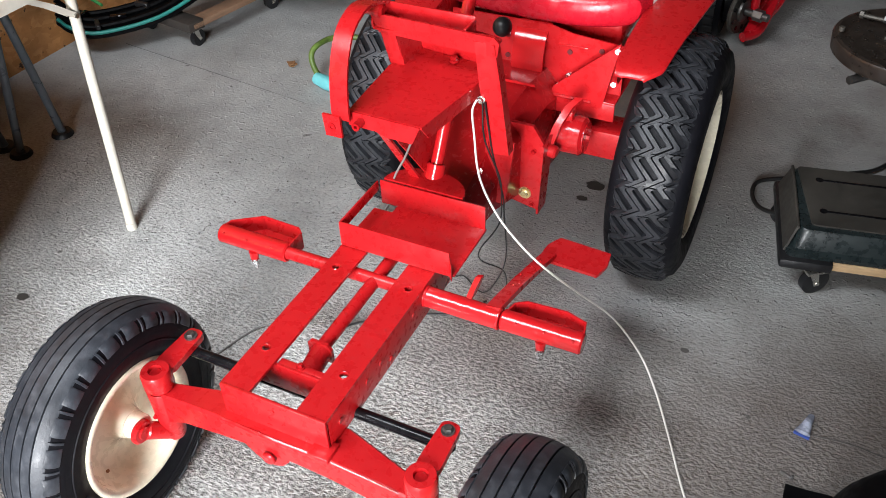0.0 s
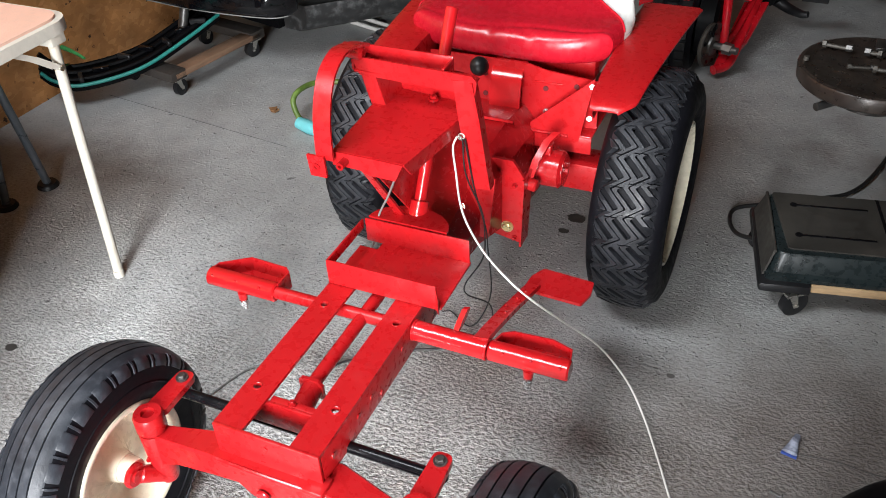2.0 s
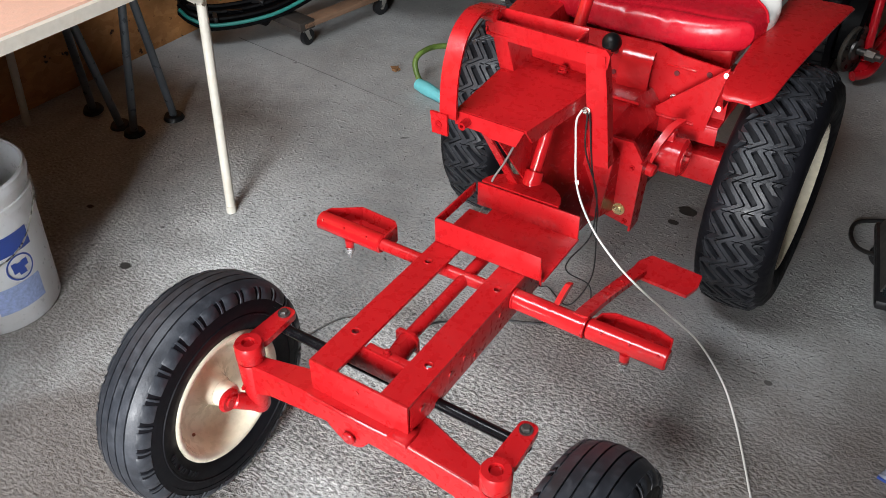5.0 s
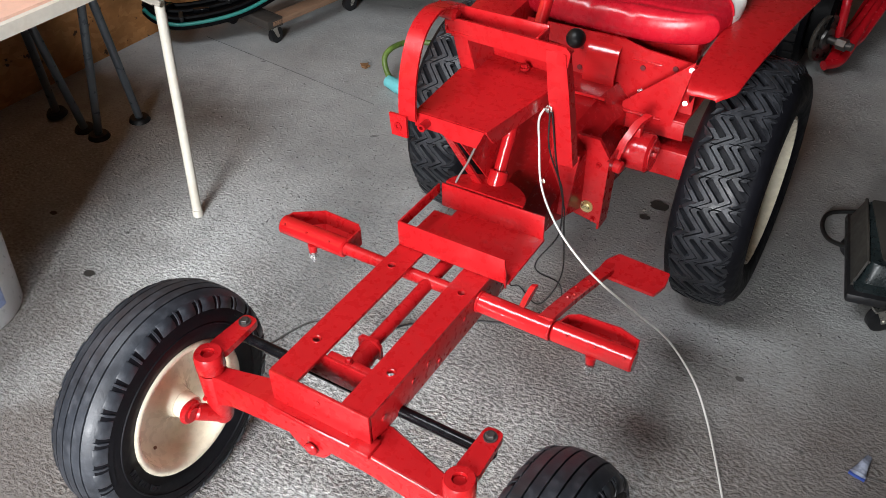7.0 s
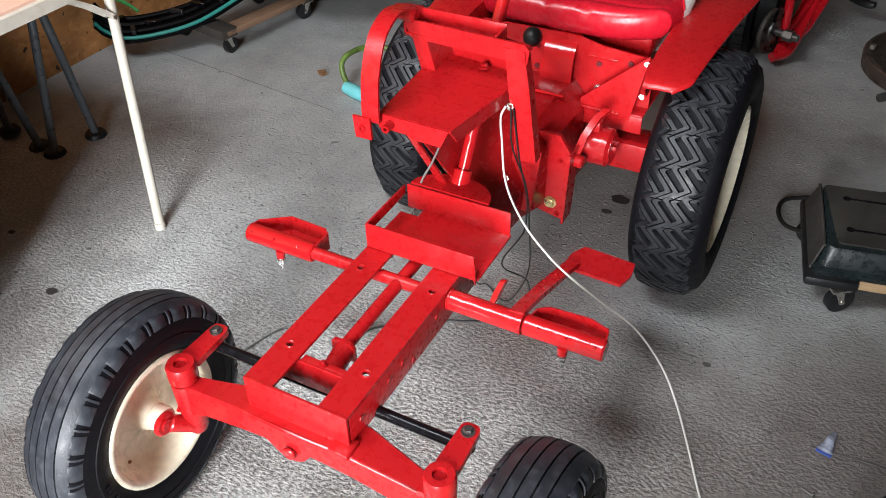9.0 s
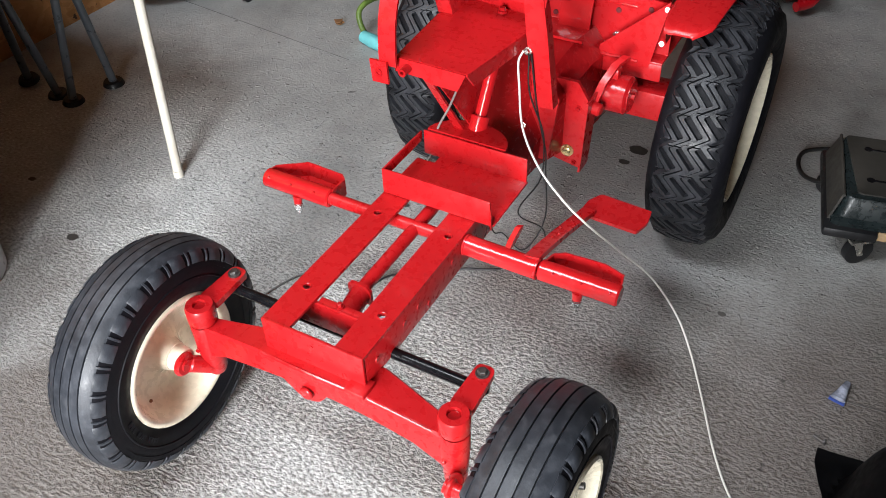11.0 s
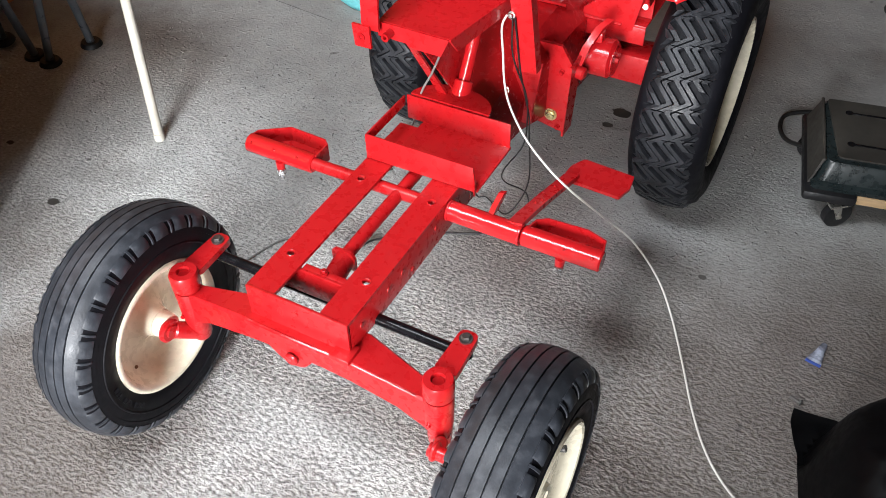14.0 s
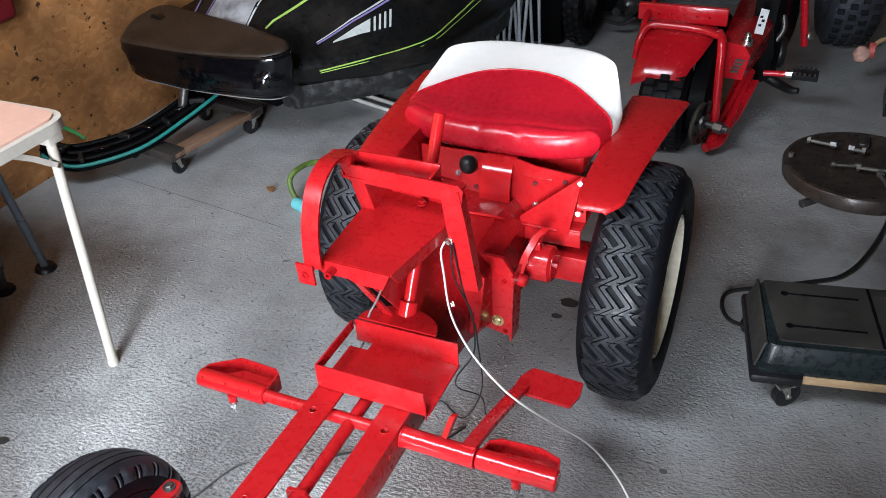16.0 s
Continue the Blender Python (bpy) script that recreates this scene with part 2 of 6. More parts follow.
    col = mix(value("MULTIPLY", value("MULTIPLY", fleck, front_pale), 0.72), col, (0.85, 0.842, 0.815))
    col = mix(value("MULTIPLY", dash, 0.60), col, (0.10, 0.096, 0.09))
    # brown cast shade beside wheels, bucket and right floor, painted into the colour
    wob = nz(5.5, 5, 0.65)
    brown = value("MAXIMUM", value("MULTIPLY", shade_smudge_blot(0.54, 0.25, -0.10, 0.50, wob), 0.78), value("MULTIPLY", shade_smudge_blot(-0.58, -0.34, 0.28, 0.48, wob), 1.0))
    brown = value("MAXIMUM", brown, value("MULTIPLY", shade_smudge_blot(-0.92, 0.06, 0.1, 0.3, wob), 0.8))
    # a small darker smudge on the right
    brown = value("MAXIMUM", brown, value("MULTIPLY", shade_smudge_blot(0.60, 0.62, -0.02, 0.24, wob), 0.6))
    brown = value("MAXIMUM", brown, value("MULTIPLY", shade_smudge_blot(0.98, 0.30, 0.48, 0.85, wob), 0.92))
    # scattered brown staining at random
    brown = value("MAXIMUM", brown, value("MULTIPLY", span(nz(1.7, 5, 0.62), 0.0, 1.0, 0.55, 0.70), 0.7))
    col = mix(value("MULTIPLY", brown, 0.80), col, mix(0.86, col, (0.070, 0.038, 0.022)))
    grime = span(nz(4.2, 6, 0.7), 0.0, 1.0, 0.58, 0.74)
    col = mix(value("MULTIPLY", grime, 0.45), col, (0.12, 0.115, 0.105))
    spots = ramp(nz(17, 2, 0.5), (0.735, (0, 0, 0)), (0.76, (1, 1, 1)))
    col = mix(spots, col, mix(0.7, col, (0.06, 0.055, 0.05)))
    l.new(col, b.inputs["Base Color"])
    b.inputs["Roughness"].default_value = 0.58
    bp = n.new("ShaderNodeBump")
    bp.inputs["Strength"].default_value, bp.inputs["Distance"].default_value = 1.0, 0.0098
    l.new(value("SUBTRACT", value("MULTIPLY", value("ADD", worm, value("MULTIPLY", lump, 0.6)), span(deep, 0.15, 1.0, 0.0, 1.0)), value("MULTIPLY", dash, 0.22)), bp.inputs["Height"])
    l.new(bp.outputs[0], b.inputs["Normal"])
    return m


def osb():
    m = bpy.data.materials.new("strand_board")
    m.use_nodes = True
    nt = m.node_tree
    n, l = nt.nodes, nt.links
    b = n["Principled BSDF"]
    tc = n.new("ShaderNodeTexCoord")
    wob = n.new("ShaderNodeTexNoise")
    wob.inputs["Scale"].default_value = 14
    l.new(tc.outputs["Object"], wob.inputs["Vector"])
    add = n.new("ShaderNodeVectorMath")
    add.operation = "MULTIPLY_ADD"
    l.new(wob.outputs["Color"], add.inputs[0])
    add.inputs[1].default_value = (0.06, 0.06, 0.06)
    l.new(tc.outputs["Object"], add.inputs[2])
    mp = n.new("ShaderNodeMapping")
    mp.inputs["Scale"].default_value = (1, 34, 60)
    mp.inputs["Rotation"].default_value = (0.5, 0, 0)
    l.new(add.outputs[0], mp.inputs["Vector"])
    vo = n.new("ShaderNodeTexVoronoi")
    vo.inputs["Scale"].default_value = 1.0
    l.new(mp.outputs[0], vo.inputs["Vector"])
    sep = n.new("ShaderNodeSeparateColor")
    l.new(vo.outputs["Color"], sep.inputs[0])
    rp = n.new("ShaderNodeValToRGB")
    rp.color_ramp.elements[0].color = (0.50, 0.215, 0.068, 1)
    rp.color_ramp.elements[1].color = (0.64, 0.305, 0.112, 1)
    x = rp.color_ramp.elements.new(0.6)
    x.color = (0.57, 0.255, 0.086, 1)
    l.new(sep.outputs[0], rp.inputs["Fac"])
    tone = n.new("ShaderNodeTexNoise")
    tone.inputs["Scale"].default_value, tone.inputs["Detail"].default_value = 5.0, 5.0
    l.new(tc.outputs["Object"], tone.inputs["Vector"])
    tr = n.new("ShaderNodeMapRange")
    tr.inputs["From Min"].default_value, tr.inputs["From Max"].default_value = 0.3, 0.7
    tr.inputs["To Min"].default_value, tr.inputs["To Max"].default_value = 0.55, 1.25
    l.new(tone.outputs["Fac"], tr.inputs["Value"])
    sc = n.new("ShaderNodeVectorMath")
    sc.operation = "SCALE"
    l.new(rp.outputs["Color"], sc.inputs[0])
    l.new(tr.outputs["Result"], sc.inputs["Scale"])
    void = n.new("ShaderNodeTexNoise")
    void.inputs["Scale"].default_value, void.inputs["Detail"].default_value = 26.0, 4.0
    l.new(tc.outputs["Object"], void.inputs["Vector"])
    vr = n.new("ShaderNodeMapRange")
    vr.inputs["From Min"].default_value, vr.inputs["From Max"].default_value = 0.655, 0.690
    l.new(void.outputs["Fac"], vr.inputs["Value"])
    vm = n.new("ShaderNodeMix")
    vm.data_type = "RGBA"
    l.new(vr.outputs["Result"], vm.inputs["Factor"])
    l.new(sc.outputs[0], vm.inputs["A"])
    vm.inputs["B"].default_value = (0.05, 0.022, 0.010, 1)
    l.new(vm.outputs["Result"], b.inputs["Base Color"])
    b.inputs["Roughness"].default_value = 0.7
    bp = n.new("ShaderNodeBump")
    bp.inputs["Strength"].default_value, bp.inputs["Distance"].default_value = 0.35, 0.004
    l.new(sep.outputs[1], bp.inputs["Height"])
    l.new(bp.outputs[0], b.inputs["Normal"])
    return m


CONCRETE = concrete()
OSB = osb()


# ---- mesh helpers ----
def finish(name, bm, mat, smooth=True, angle=38):
    bmesh.ops.recalc_face_normals(bm, faces=bm.faces)
    me = bpy.data.meshes.new(name)
    for f in bm.faces:
        f.smooth = smooth
    if smooth:
        lim = radians(angle)
        for e in bm.edges:
            if len(e.link_faces) == 2 and e.calc_face_angle(0) > lim:
                e.smooth = False
    bm.to_mesh(me)
    bm.free()
    me.materials.append(mat)
    return me


def part(name, bm, mat, parent, label="", smooth=True, angle=38):
    """One mesh under a thing or a part; its vertices are in the thing's own space."""
    ob = new(name, finish(name, bm, mat, smooth, angle))
    ob.parent = parent
    if label:
        ob["label"] = label
    return ob


def thing(name, place, label, category, group="", kind="", turn=0.0):
    ob = new(name)
    ob.matrix_basis = pose(*place, 0, 0, turn)
    return tagged(ob, label, category, group, kind)


def solid(name, bm, mat, label, category, group="", kind="", smooth=True):
    return tagged(new(name, finish(name, bm, mat, smooth)), label, category, group, kind)


def B():
    return bmesh.new()


def box(bm, x0, x1, y0, y1, z0, z1, bev=0.0, seg=2, m=None):
    g = bmesh.ops.create_cube(bm, size=1.0)
    vs = g["verts"]
    t = Matrix.LocRotScale(((x0 + x1) / 2, (y0 + y1) / 2, (z0 + z1) / 2), None, (x1 - x0, y1 - y0, z1 - z0))
    bmesh.ops.transform(bm, matrix=t, verts=vs)
    if bev:
        es = list({e for v in vs for e in v.link_edges})
        r = bmesh.ops.bevel(bm, geom=es, offset=bev, segments=seg, profile=0.5, affect="EDGES")
        vs = list({v for f in r["faces"] for v in f.verts} | {v for v in vs if v.is_valid})
    if m is not None:
        bmesh.ops.transform(bm, matrix=m, verts=[v for v in vs if v.is_valid])
    return bm


def ring(c, u, v, r, n, ph=0.0):
    return [c + (u * math.cos(ph + 2 * math.pi * i / n) + v * math.sin(ph + 2 * math.pi * i / n)) * r for i in range(n)]


def basis(d):
    d = Vector(d).normalized()
    a = Vector((0, 0, 1)) if abs(d.z) < 0.9 else Vector((1, 0, 0))
    u = d.cross(a).normalized()
    return u, d.cross(u).normalized()


def loft(bm, rings, cap=True, closed=False):
    vr = [[bm.verts.new(p) for p in r] for r in rings]
    n = len(vr[0])
    pairs = list(zip(vr, vr[1:])) + ([(vr[-1], vr[0])] if closed else [])
    for a, b in pairs:
        for i in range(n):
            bm.faces.new((a[i], a[(i + 1) % n], b[(i + 1) % n], b[i]))
    if cap and not closed:
        bm.faces.new(vr[0][::-1])
        bm.faces.new(vr[-1])
    return bm


def rod(bm, p0, p1, r0, r1=None, n=16, bev=0.0):
    r1 = r0 if r1 is None else r1
    p0, p1 = Vector(p0), Vector(p1)
    d = (p1 - p0).normalized()
    u, v = basis(d)
    if bev:
        rs = [(p0, r0 - bev), (p0 + d * bev, r0), (p1 - d * bev, r1), (p1, r1 - bev)]
    else:
        rs = [(p0, r0), (p1, r1)]
    return loft(bm, [ring(c, u, v, r, n) for c, r in rs])


def spline(pts, steps=8):
    pts = [Vector(p) for p in pts]
    q = [pts[0] * 2 - pts[1]] + pts + [pts[-1] * 2 - pts[-2]]
    out = []
    for i in range(1, len(q) - 2):
        a, b, c, d = q[i - 1:i + 3]
        for k in range(steps):
            t = k / steps
            out.append(0.5 * (2 * b + (c - a) * t + (2 * a - 5 * b + 4 * c - d) * t * t + (3 * b - a - 3 * c + d) * t ** 3))
    return out + [pts[-1]]


def pipe(bm, pts, r, n=10, steps=8, smooth=True):
    p = spline(pts, steps) if smooth else [Vector(x) for x in pts]
    rings, u = [], None
    for i, c in enumerate(p):
        d = (p[min(i + 1, len(p) - 1)] - p[max(i - 1, 0)]).normalized()
        if u is None:
            u = basis(d)[0]
        u = (u - d * u.dot(d)).normalized()
        rr = r(i / (len(p) - 1)) if callable(r) else r
        rings.append(ring(c, u, d.cross(u), rr, n))
    return loft(bm, rings)


def strip(bm, pts, wide, thick):
    """A bent flat bar: points along it, the vector across its width, and its thickness."""
    pts, w = [Vector(p) for p in pts], Vector(wide)
    rings = []
    for i, c in enumerate(pts):
        d = (pts[min(i + 1, len(pts) - 1)] - pts[max(i - 1, 0)]).normalized()
        nrm = d.cross(w).normalized() * thick / 2
        rings.append([c - w / 2 - nrm, c + w / 2 - nrm, c + w / 2 + nrm, c - w / 2 + nrm])
    return loft(bm, rings)


def plate(bm, pts, depth):
    """A flat sheet: its outline in space and the vector of its thickness."""
    a = [bm.verts.new(Vector(p)) for p in pts]
    b = [bm.verts.new(Vector(p) + Vector(depth)) for p in pts]
    n = len(a)
    bm.faces.new(a)
    bm.faces.new(b[::-1])
    for i in range(n):
        bm.faces.new((a[i], b[i], b[(i + 1) % n], a[(i + 1) % n]))
    return bm


def rounded(pts, r, k=4):
    """A polygon in the plane with its corners rounded."""
    out, n = [], len(pts)
    for i in range(n):
        p, a, c = Vector(pts[i]), Vector(pts[i - 1]), Vector(pts[(i + 1) % n])
        da, dc = (a - p), (c - p)
        s = min(r, da.length * 0.45, dc.length * 0.45)
        e, f = p + da.normalized() * s, p + dc.normalized() * s
        for j in range(k + 1):
            t = j / k
            out.append(e * (1 - t) ** 2 + p * 2 * t * (1 - t) + f * t * t)
    return out


def lathe(bm, prof, n=48, axis="x", centre=(0, 0, 0), closed=False, ends=False):
    """Turns (along, radius) pairs about an axis."""
    c = Vector(centre)
    ax = {"x": Vector((1, 0, 0)), "y": Vector((0, 1, 0)), "z": Vector((0, 0, 1))}[axis]
    u, v = basis(ax)
    return loft(bm, [ring(c + ax * a, u, v, max(r, 0.0005), n) for a, r in prof], cap=ends, closed=closed)


def bolt(parent, p, d, r=0.008, mat=None, name="bolt"):
    bm = B()
    p, d = Vector(p), Vector(d).normalized()
    rod(bm, p - d * 0.003, p + d * 0.0015, r * 1.35, n=14)
    u, v = basis(d)
    loft(bm, [ring(p + d * a, u, v, q, 6) for a, q in ((0.0015, r), (0.006, r), (0.0075, r * 0.8))])
    return part(name, bm, mat or BRASS, parent)


# ---- the garage ----
def setting(name, bm, mat, label, category, smooth=False):
    return tagged(new(name, finish(name, bm, mat, smooth)), label, category, "", "structure")


bm = B()
box(bm, -2.2, 3.4, -3.7, 5.0, -0.12, 0.0)
setting("floor", bm, CONCRETE, "grey broom-finished concrete garage floor with oil stains and painted brown shade", "floor")
bm = B()
box(bm, -20, 20, -30, -3.705, -0.2, -0.02)
setting("ground", bm, CONCRETE, "plain concrete apron outside the garage", "ground")
bm = B()
box(bm, -2.15, -1.89, -3.52, 4.9, 0.0, 2.6)
setting("wall_west", bm, OSB, "bare orange-brown strand board garage wall", "wall")
bm = B()
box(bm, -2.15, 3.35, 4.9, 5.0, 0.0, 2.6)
setting("wall_north", bm, WALL_DARK, "unseen board wall at the back of the garage, kept dark", "wall")
bm = B()
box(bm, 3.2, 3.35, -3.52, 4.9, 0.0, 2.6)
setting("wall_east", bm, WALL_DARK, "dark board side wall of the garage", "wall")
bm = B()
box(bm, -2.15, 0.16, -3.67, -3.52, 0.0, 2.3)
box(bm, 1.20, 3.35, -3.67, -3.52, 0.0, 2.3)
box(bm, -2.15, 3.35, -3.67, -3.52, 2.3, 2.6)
# unseen blockers added to shade the right and left floor from the door lamp
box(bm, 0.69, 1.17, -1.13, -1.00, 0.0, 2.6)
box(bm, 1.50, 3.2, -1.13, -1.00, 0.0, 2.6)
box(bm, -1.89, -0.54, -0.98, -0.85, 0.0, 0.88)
setting("wall_south_and_blockers", bm, WALL_DARK, "plain dark front wall with an open door, plus added unseen light blockers", "wall")
bm = B()
# unseen ceiling; its hole is added to let the fill lamp through
box(bm, -2.15, 3.35, -3.67, -1.00, 2.6, 2.68)
box(bm, -2.15, 3.35, -0.20, 5.0, 2.6, 2.68)
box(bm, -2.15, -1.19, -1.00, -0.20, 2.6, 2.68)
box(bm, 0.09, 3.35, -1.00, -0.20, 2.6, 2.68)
setting("ceiling", bm, CEILING_DARK, "dark board garage ceiling with an opening added for the fill lamp", "ceiling")

# ---- garden tractor ----
tractor = thing("garden_tractor", (0, 0, 0), "stripped garden tractor repainted bright red, without engine or hood", "tractor")


def front_wheel(x, y, s, yaw=0.0, wide=1.0, camber=0.0):
    """A ribbed front wheel; s is the side on which the dished face lies."""
    w = new("front_wheel")
    w.parent = tractor
    w.matrix_basis = pose(x, y, 0.2185, 0, camber, yaw) @ Matrix.Diagonal((wide, 1.028, 1.028, 1))
    w["label"] = "ribbed front tyre on a cream steel rim"
    half = [(0.050, 0.120), (0.060, 0.124), (0.066, 0.142), (0.069, 0.162), (0.067, 0.176), (0.063, 0.186), (0.058, 0.195)]
    crown = [(0.050, 0.203), (0.0330, 0.2092), (0.0325, 0.2035), (0.0303, 0.2035), (0.0298, 0.2099), (0.0126, 0.2118),
             (0.0121, 0.2060), (0.0099, 0.2060), (0.0094, 0.2121)]
    side = half + crown
    prof = side + [(-a, r) for a, r in reversed(side)]
    prof += [(-0.040, 0.1145), (0.0, 0.113), (0.040, 0.1145)]
    bm = B()
    lathe(bm, [(a, r - 0.004 if r > 0.2 else r) for a, r in prof], 80, "x", closed=True)
    tyre = part("tyre", bm, RUBBER_WALL, w, "worn black rubber tyre with circumferential grooves", angle=50)
    band = [(0.0545, 0.1995)] + crown
    bm = B()
    lathe(bm, band + [(-a, r) for a, r in reversed(band)] + [(-0.050, 0.192), (0.050, 0.192)], 96, "x", closed=True)
    part("tread_band", bm, RUBBER, tyre, "dusty worn tread with thin grooves", angle=50)
    # shoulder blocks: broad pads and thin fins by turns
    q = [(0.0685, 0.1825), (0.0672, 0.190), (0.0615, 0.1985), (0.0540, 0.2025), (0.050, 0.194), (0.058, 0.180)]
    meshes = []
    for hw in (0.0145, 0.0022):
        bm = B()
        rings = []
        for t in (-hw, -hw * 0.8, hw * 0.8, hw):
            f = 1.0 if abs(t) < hw * 0.9 else 0.975
            rings.append([Vector((a0 * f, t, r * (1.0 if f == 1.0 else 0.993))) for a0, r in q])
        loft(bm, rings)
        meshes.append(finish("shoulder_block", bm, RUBBER))
    for sg in (1, -1):
        for k in range(26):
            for me, off in ((meshes[0], 0.0), (meshes[1], math.pi / 26)):
                ob = new("shoulder_block", me)
                ob.parent = tyre
                ob.matrix_basis = Matrix.Rotation(2 * math.pi * k / 26 + off, 4, "X") @ Matrix.Diagonal((sg, 1, 1, 1))
    for sg in (1, -1):
        bm = B()
        lathe(bm, [(sg * 0.0600, 0.172), (sg * 0.0685, 0.173), (sg * 0.0670, 0.182), (sg * 0.0625, 0.193), (sg * 0.0555, 0.2005), (sg * 0.050, 0.194)], 64, "x", closed=True)
        part("shoulder_band", bm, RUBBER_WALL, tyre)
    for sg in (1, -1):
        bm = B()
        lathe(bm, [(sg * 0.0675, 0.154), (sg * 0.0705, 0.1555), (sg * 0.0705, 0.1575), (sg * 0.068, 0.159)], 64, "x", closed=True)
        part("sidewall_ring", bm, RUBBER_WALL, tyre)
    bm = B()
    for k in range(11):
        if k in (3, 7):
            continue
        a = math.pi * 0.72 - s * k * 0.062
        rot = Matrix.Rotation(a, 4, "X")
        box(bm, s * 0.0670 - 0.003, s * 0.0670 + 0.0018, -0.0035, 0.0035, 0.139, 0.148, 0.0, m=rot)
    part("moulded_lettering", bm, RUBBER_WALL, tyre)
    # rim: flange and deep smooth dish
    bm = B()
    lathe(bm, [(s * 0.055, 0.1255), (s * 0.062, 0.1245), (s * 0.0645, 0.121), (s * 0.0635, 0.1150), (s * 0.058, 0.1105), (s * 0.048, 0.1095), (s * 0.034, 0.107), (s * 0.018, 0.100), (s * 0.006, 0.088), (s * -0.002, 0.070),
               (s * -0.003, 0.055), (s * 0.002, 0.043), (s * 0.011, 0.034), (s * 0.024, 0.0285), (s * 0.040, 0.0255), (s * 0.040, 0.018),
               (s * -0.012, 0.030), (s * -0.013, 0.070), (s * 0.002, 0.096), (s * 0.030, 0.113)], 72, "x", closed=True)
    rim = part("rim", bm, CREAM, w, "cream painted dished steel rim", angle=60)
    bm = B()
    lathe(bm, [(-s * 0.055, 0.1265), (-s * 0.066, 0.126), (-s * 0.069, 0.122), (-s * 0.067, 0.117), (-s * 0.058, 0.112), (-s * 0.048, 0.104), (-s * 0.043, 0.085), (-s * 0.045, 0.050), (-s * 0.049, 0.022),
               (-s * 0.036, 0.022), (-s * 0.036, 0.090), (-s * 0.043, 0.113)], 72, "x", closed=True)
    part("rim_flange", bm, CREAM, rim)
    bm = B()
    lathe(bm, [(-s * 0.056, 0.012), (-s * 0.056, 0.021), (-s * 0.050, 0.023), (s * 0.004, 0.0265), (s * 0.062, 0.0225), (s * 0.066, 0.021), (s * 0.066, 0.012)], 32, "x", closed=True)
    part("hub", bm, CREAM, rim)
    bm = B()
    rod(bm, (-s * 0.04, 0.030, 0.078), (-s * 0.066, 0.034, 0.088), 0.004)
    rod(bm, (-s * 0.058, 0.033, 0.0855), (-s * 0.069, 0.035, 0.089), 0.0052)
    part("valve", bm, STEEL_DARK, rim, "dull brass valve stem")
    for a in (0.6, 2.3, 4.0):
        bm = B()
        c = Matrix.Rotation(a, 4, "X") @ Vector((s * 0.0165, 0, 0.088))
        bmesh.ops.create_uvsphere(bm, u_segments=8, v_segments=6, radius=0.0035, matrix=Matrix.Translation(c))
        part("rust_spot", bm, LEAF, rim)
    return w


front_wheel(-0.321, -0.046, 1, 2.0, 0.84)
front_wheel(0.408, -0.047, -1, -0.5, 0.915, -0.4)


